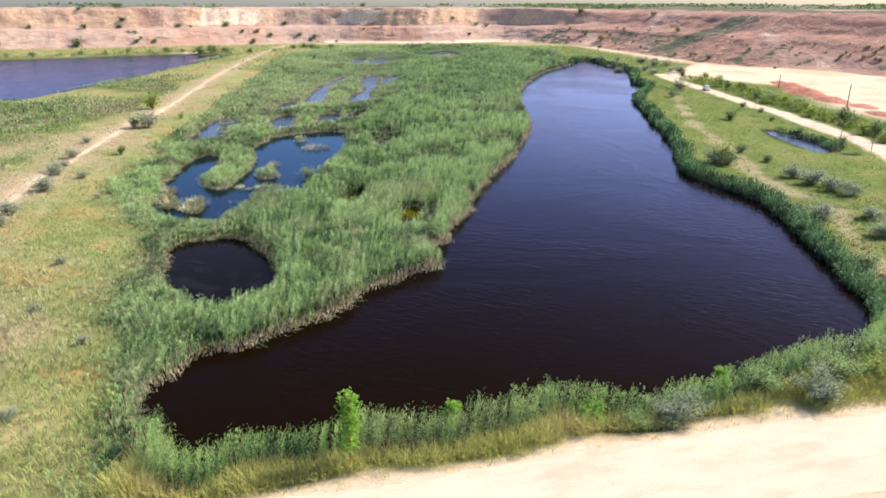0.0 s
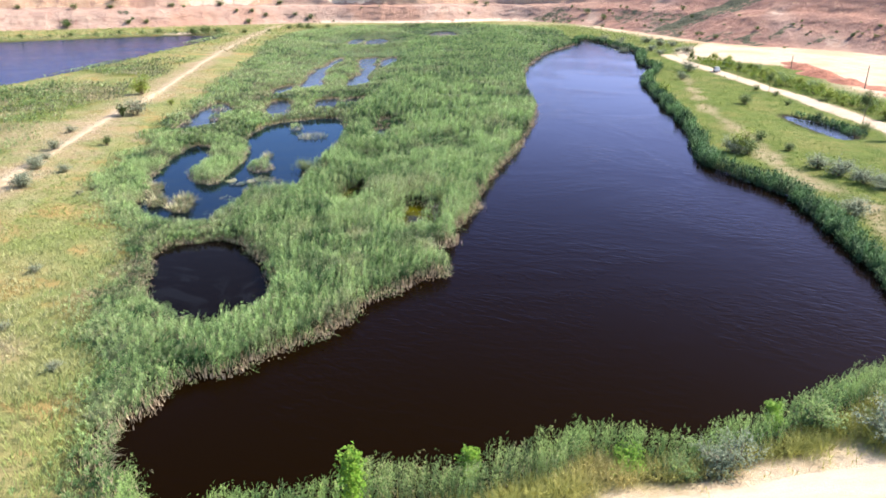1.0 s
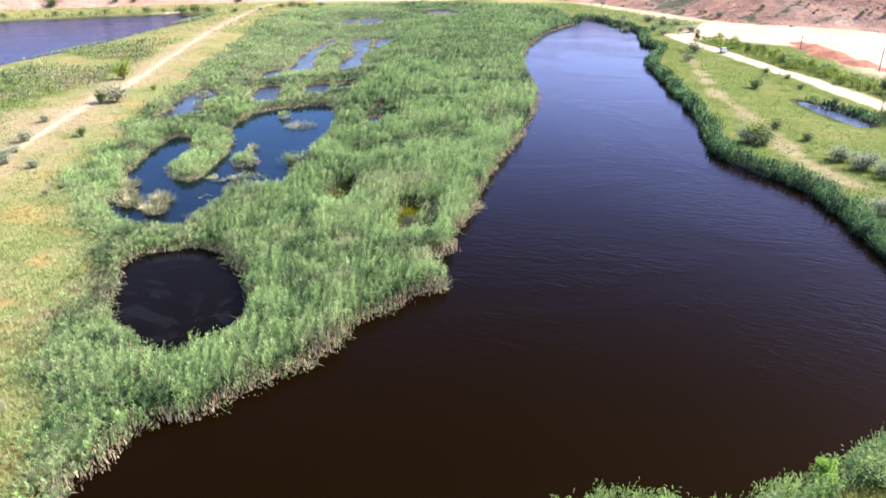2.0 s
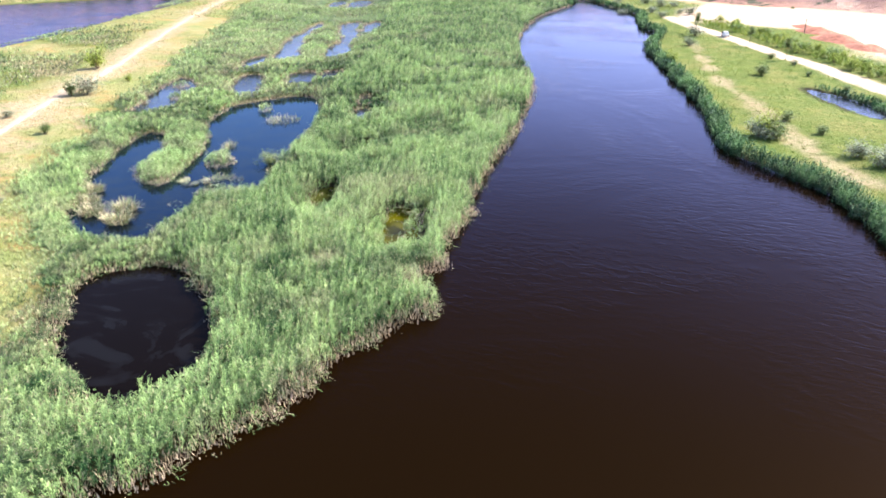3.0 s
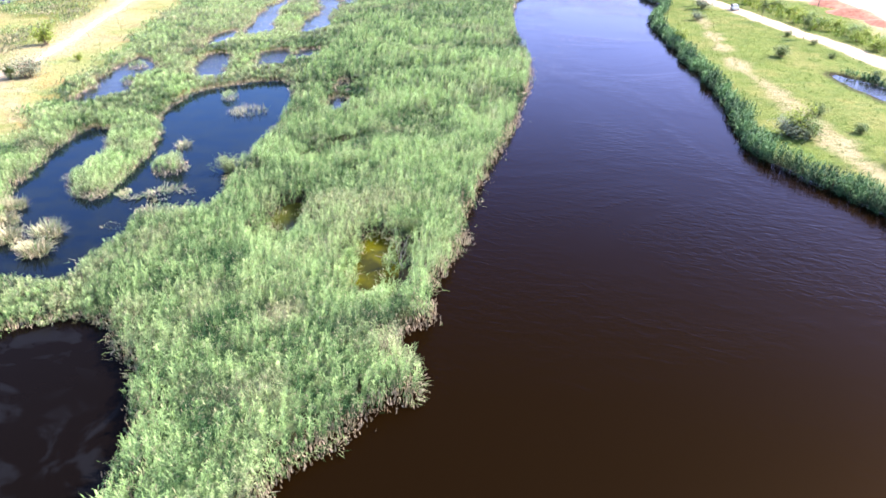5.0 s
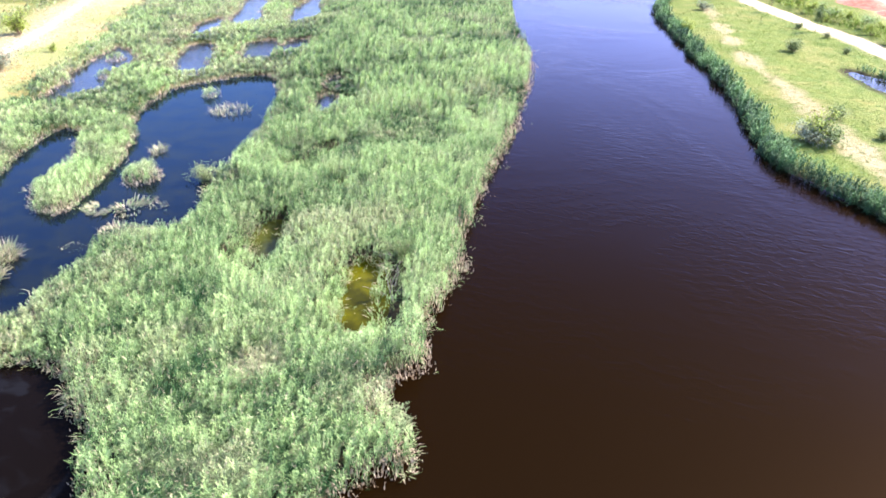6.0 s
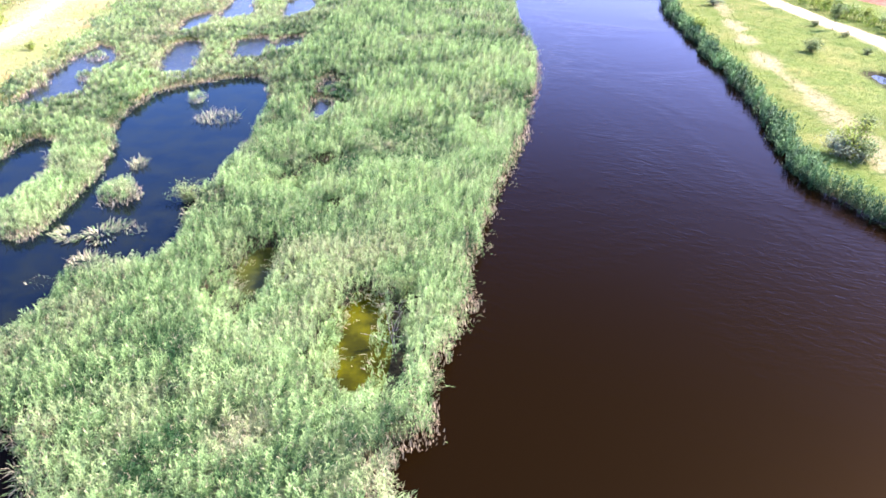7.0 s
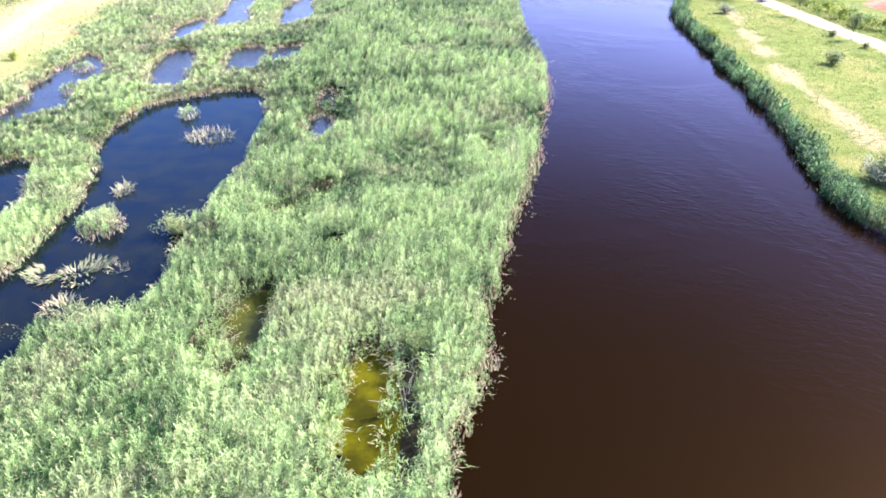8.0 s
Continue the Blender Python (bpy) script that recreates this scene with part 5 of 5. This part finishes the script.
def far_woods():
    rr = np.random.default_rng(77)
    vs, fs, ts, ds, off = [], [], [], [], 0
    n = 4200
    ang = rr.uniform(radians(38), radians(142), n)
    dist = rr.choice([480, 650, 800, 1050, 1500, 2200], n) + rr.normal(0, 25, n)
    x, y = -20 + np.cos(ang) * dist, 120 + np.sin(ang) * dist
    keep = rr.random(n) < smooth(0.40, 0.6, fbm(x, y, 160, 93)) * (0.06 + 0.94 * smooth(30, 250, x))
    x, y, dist = x[keep], y[keep], dist[keep]
    k = 14
    m = len(x) * k
    size = np.repeat(dist / 480, k)
    base = np.stack([np.repeat(x, k) + rr.normal(0, 3, m) * size, np.repeat(y, k) + rr.normal(0, 3, m), 15.4 - 0.0006 * np.repeat(dist, k) + rr.uniform(0, 2.6, m) * size ** 0.5], 1)
    v, f, t, d = kites(base, rr.uniform(0, 6.28, m), 1.9 * size, 1.5 * size, rr.uniform(-0.3, 1.3, m), rr.uniform(-0.6, 0.9, m), rr.random(m), rr.random(m) * 0.2)
    tagged(new("far_woods", mesh_from("far_woods", v, f, SHRUB, {"tone": t, "dry": d})), "distant dark tree belts beyond the quarry rim", "trees", kind="stuff")


far_woods()


# ------------------------------------------------------------------ small things
def cylinder(bm, a, b, r0, r1, sides=10):
    limb(bm, a, b, r0, r1, sides)


def utility_pole(x, y, h):
    root = new("utility_pole")
    bm = bmesh.new()
    cylinder(bm, (0, 0, -0.2), (0, 0, h), 0.10, 0.07)
    part("post", bm, POLEWOOD, root)
    bm = bmesh.new()
    cylinder(bm, (0.06, 0, h - 0.18), (0.10, 0, h + 0.08), 0.05, 0.03, 8)
    part("insulator", bm, CERAMIC, root, "pale ceramic insulator")
    root.location = (x, y, float(ground_z(np.array(x), np.array(y))))
    return tagged(root, "weathered grey timber utility pole on sandy ground", "utility pole", "pole line by the east road")


POLEWOOD = plain("pole_wood", (0.17, 0.13, 0.10), 0.85, grain=6, vary=0.35)
CERAMIC = plain("ceramic", (0.7, 0.68, 0.62), 0.35, vary=0.05, bumps=0)
for x, y, h in ((79.0, 136.0, 4.4), (80.0, 168.0, 3.2)):
    utility_pole(x, y, h)

PAINT = plain("white_car_paint", (0.62, 0.61, 0.59), 0.6, vary=0.06, bumps=0)
TYRE = plain("tyre_rubber", (0.03, 0.03, 0.03), 0.8, vary=0.2)
GLASSY = plain("dark_car_glass", (0.02, 0.025, 0.03), 0.08, vary=0.1, bumps=0)
DARKBED = plain("dark_load_bed", (0.05, 0.055, 0.065), 0.6, vary=0.3)


def box(bm, x, y, z, sx, sy, sz, bevel=0.05, taper=1.0):
    made = bmesh.ops.create_cube(bm, size=1, matrix=Matrix.Translation((x, y, z)) @ Matrix.Diagonal((sx, sy, sz, 1)))["verts"]
    for v in made:
        if v.co.z > z:
            v.co.x, v.co.y = x + (v.co.x - x) * taper, y + (v.co.y - y) * taper
    bmesh.ops.bevel(bm, geom=list({e for v in made for e in v.link_edges}), offset=bevel, segments=2, affect="EDGES")


def pickup(x, y, turn):
    root = new("pickup_truck")
    bm = bmesh.new()
    box(bm, 0, 0, 0.62, 1.75, 4.6, 0.55, 0.1)
    part("body", bm, PAINT, root)
    bm = bmesh.new()
    box(bm, 0, -0.5, 1.2, 1.6, 1.9, 0.7, 0.1, 0.8)
    part("cabin", bm, PAINT, root)
    bm = bmesh.new()
    box(bm, 0, -0.5, 1.2, 1.66, 1.6, 0.42, 0.05, 0.82)
    part("window", bm, GLASSY, root, "dark tinted side windows")
    bm = bmesh.new()
    box(bm, 0, 1.45, 1.05, 1.6, 1.7, 0.55, 0.06)
    part("load", bm, DARKBED, root, "dark covered load bed")
    for wx in (-0.8, 0.8):
        for wy in (-1.45, 1.4):
            bm = bmesh.new()
            cylinder(bm, (wx - 0.11, wy, 0.34), (wx + 0.11, wy, 0.34), 0.34, 0.34, 14)
            bm.faces.new([v for v in bm.verts][:14][::-1])
            part("wheel", bm, TYRE, root, "black tyre")
    root.matrix_basis = pose(x, y, float(ground_z(np.array(x), np.array(y))) + 0.05, 0, 0, turn) @ Matrix.Diagonal((0.72, 0.72, 0.72, 1))
    return tagged(root, "small white pickup parked on the dirt road", "pickup truck")


pickup(61.4, 164.5, -14)


def earth_mound(x, y, sx, sy, h, seed):
    n = 22
    u, v = np.meshgrid(np.linspace(-1, 1, n), np.linspace(-1, 1, n), indexing="ij")
    rr = np.hypot(u, v)
    px, py = x + u * sx, y + v * sy
    z = ground_z(px, py) - 0.15 + h * smooth(1.0, 0.1, rr) * (0.55 + 0.9 * fbm(px, py, 2.2, seed)) 
    me = mesh_from("earth_mound", np.stack([px, py, z], -1).reshape(-1, 3), grid_faces(n, n), HEAP, None, True)
    tagged(new("earth_mound", me), "low mound of loose red soil on the quarry floor", "mound", "red earth mounds")


for k, (x, y, sx, sy, h) in enumerate(((86, 180, 3, 6, 0.7), (84, 170, 5, 8, 1.1), (81, 157, 5, 8, 1.2), (81, 146, 4, 7, 1.0), (82.5, 137, 4, 6, 0.7), (80, 126, 3, 6, 0.6), (78.5, 117, 2.6, 6, 0.6))):
    earth_mound(x, y, sx, sy, h, 400 + k)


# ------------------------------------------------------------------ floating bits along the reed edge
def floating_litter():
    band = smooth(-1.1, -0.3, shore) * (shore < -0.15) * west_of_lagoon_wide * smooth(0.45, 0.7, fbm(gx, gy, 2.5, 151))
    x, y = scatter(-20, 12, 28, 100, 4.0, band, 501)
    r = np.random.default_rng(502)
    k = 5
    n = len(x) * k
    base = np.stack([np.repeat(x, k) + r.normal(0, 0.10, n), np.repeat(y, k) + r.normal(0, 0.10, n), r.uniform(0.01, 0.08, n)], 1)
    v, f, t, d = kites(base, r.uniform(0, 6.28, n), r.uniform(0.06, 0.26, n), r.uniform(0.015, 0.04, n), r.uniform(0.0, 0.6, n), r.uniform(-0.1, 0.4, n), r.random(n), r.random(n) * 0.9)
    tagged(new("floating_litter", mesh_from("floating_litter", v, f, REED, {"tone": t, "dry": d})), "broken reed leaves floating by the reed edge", "plant litter", kind="stuff")


west_of_lagoon_wide = gx < 20
floating_litter()
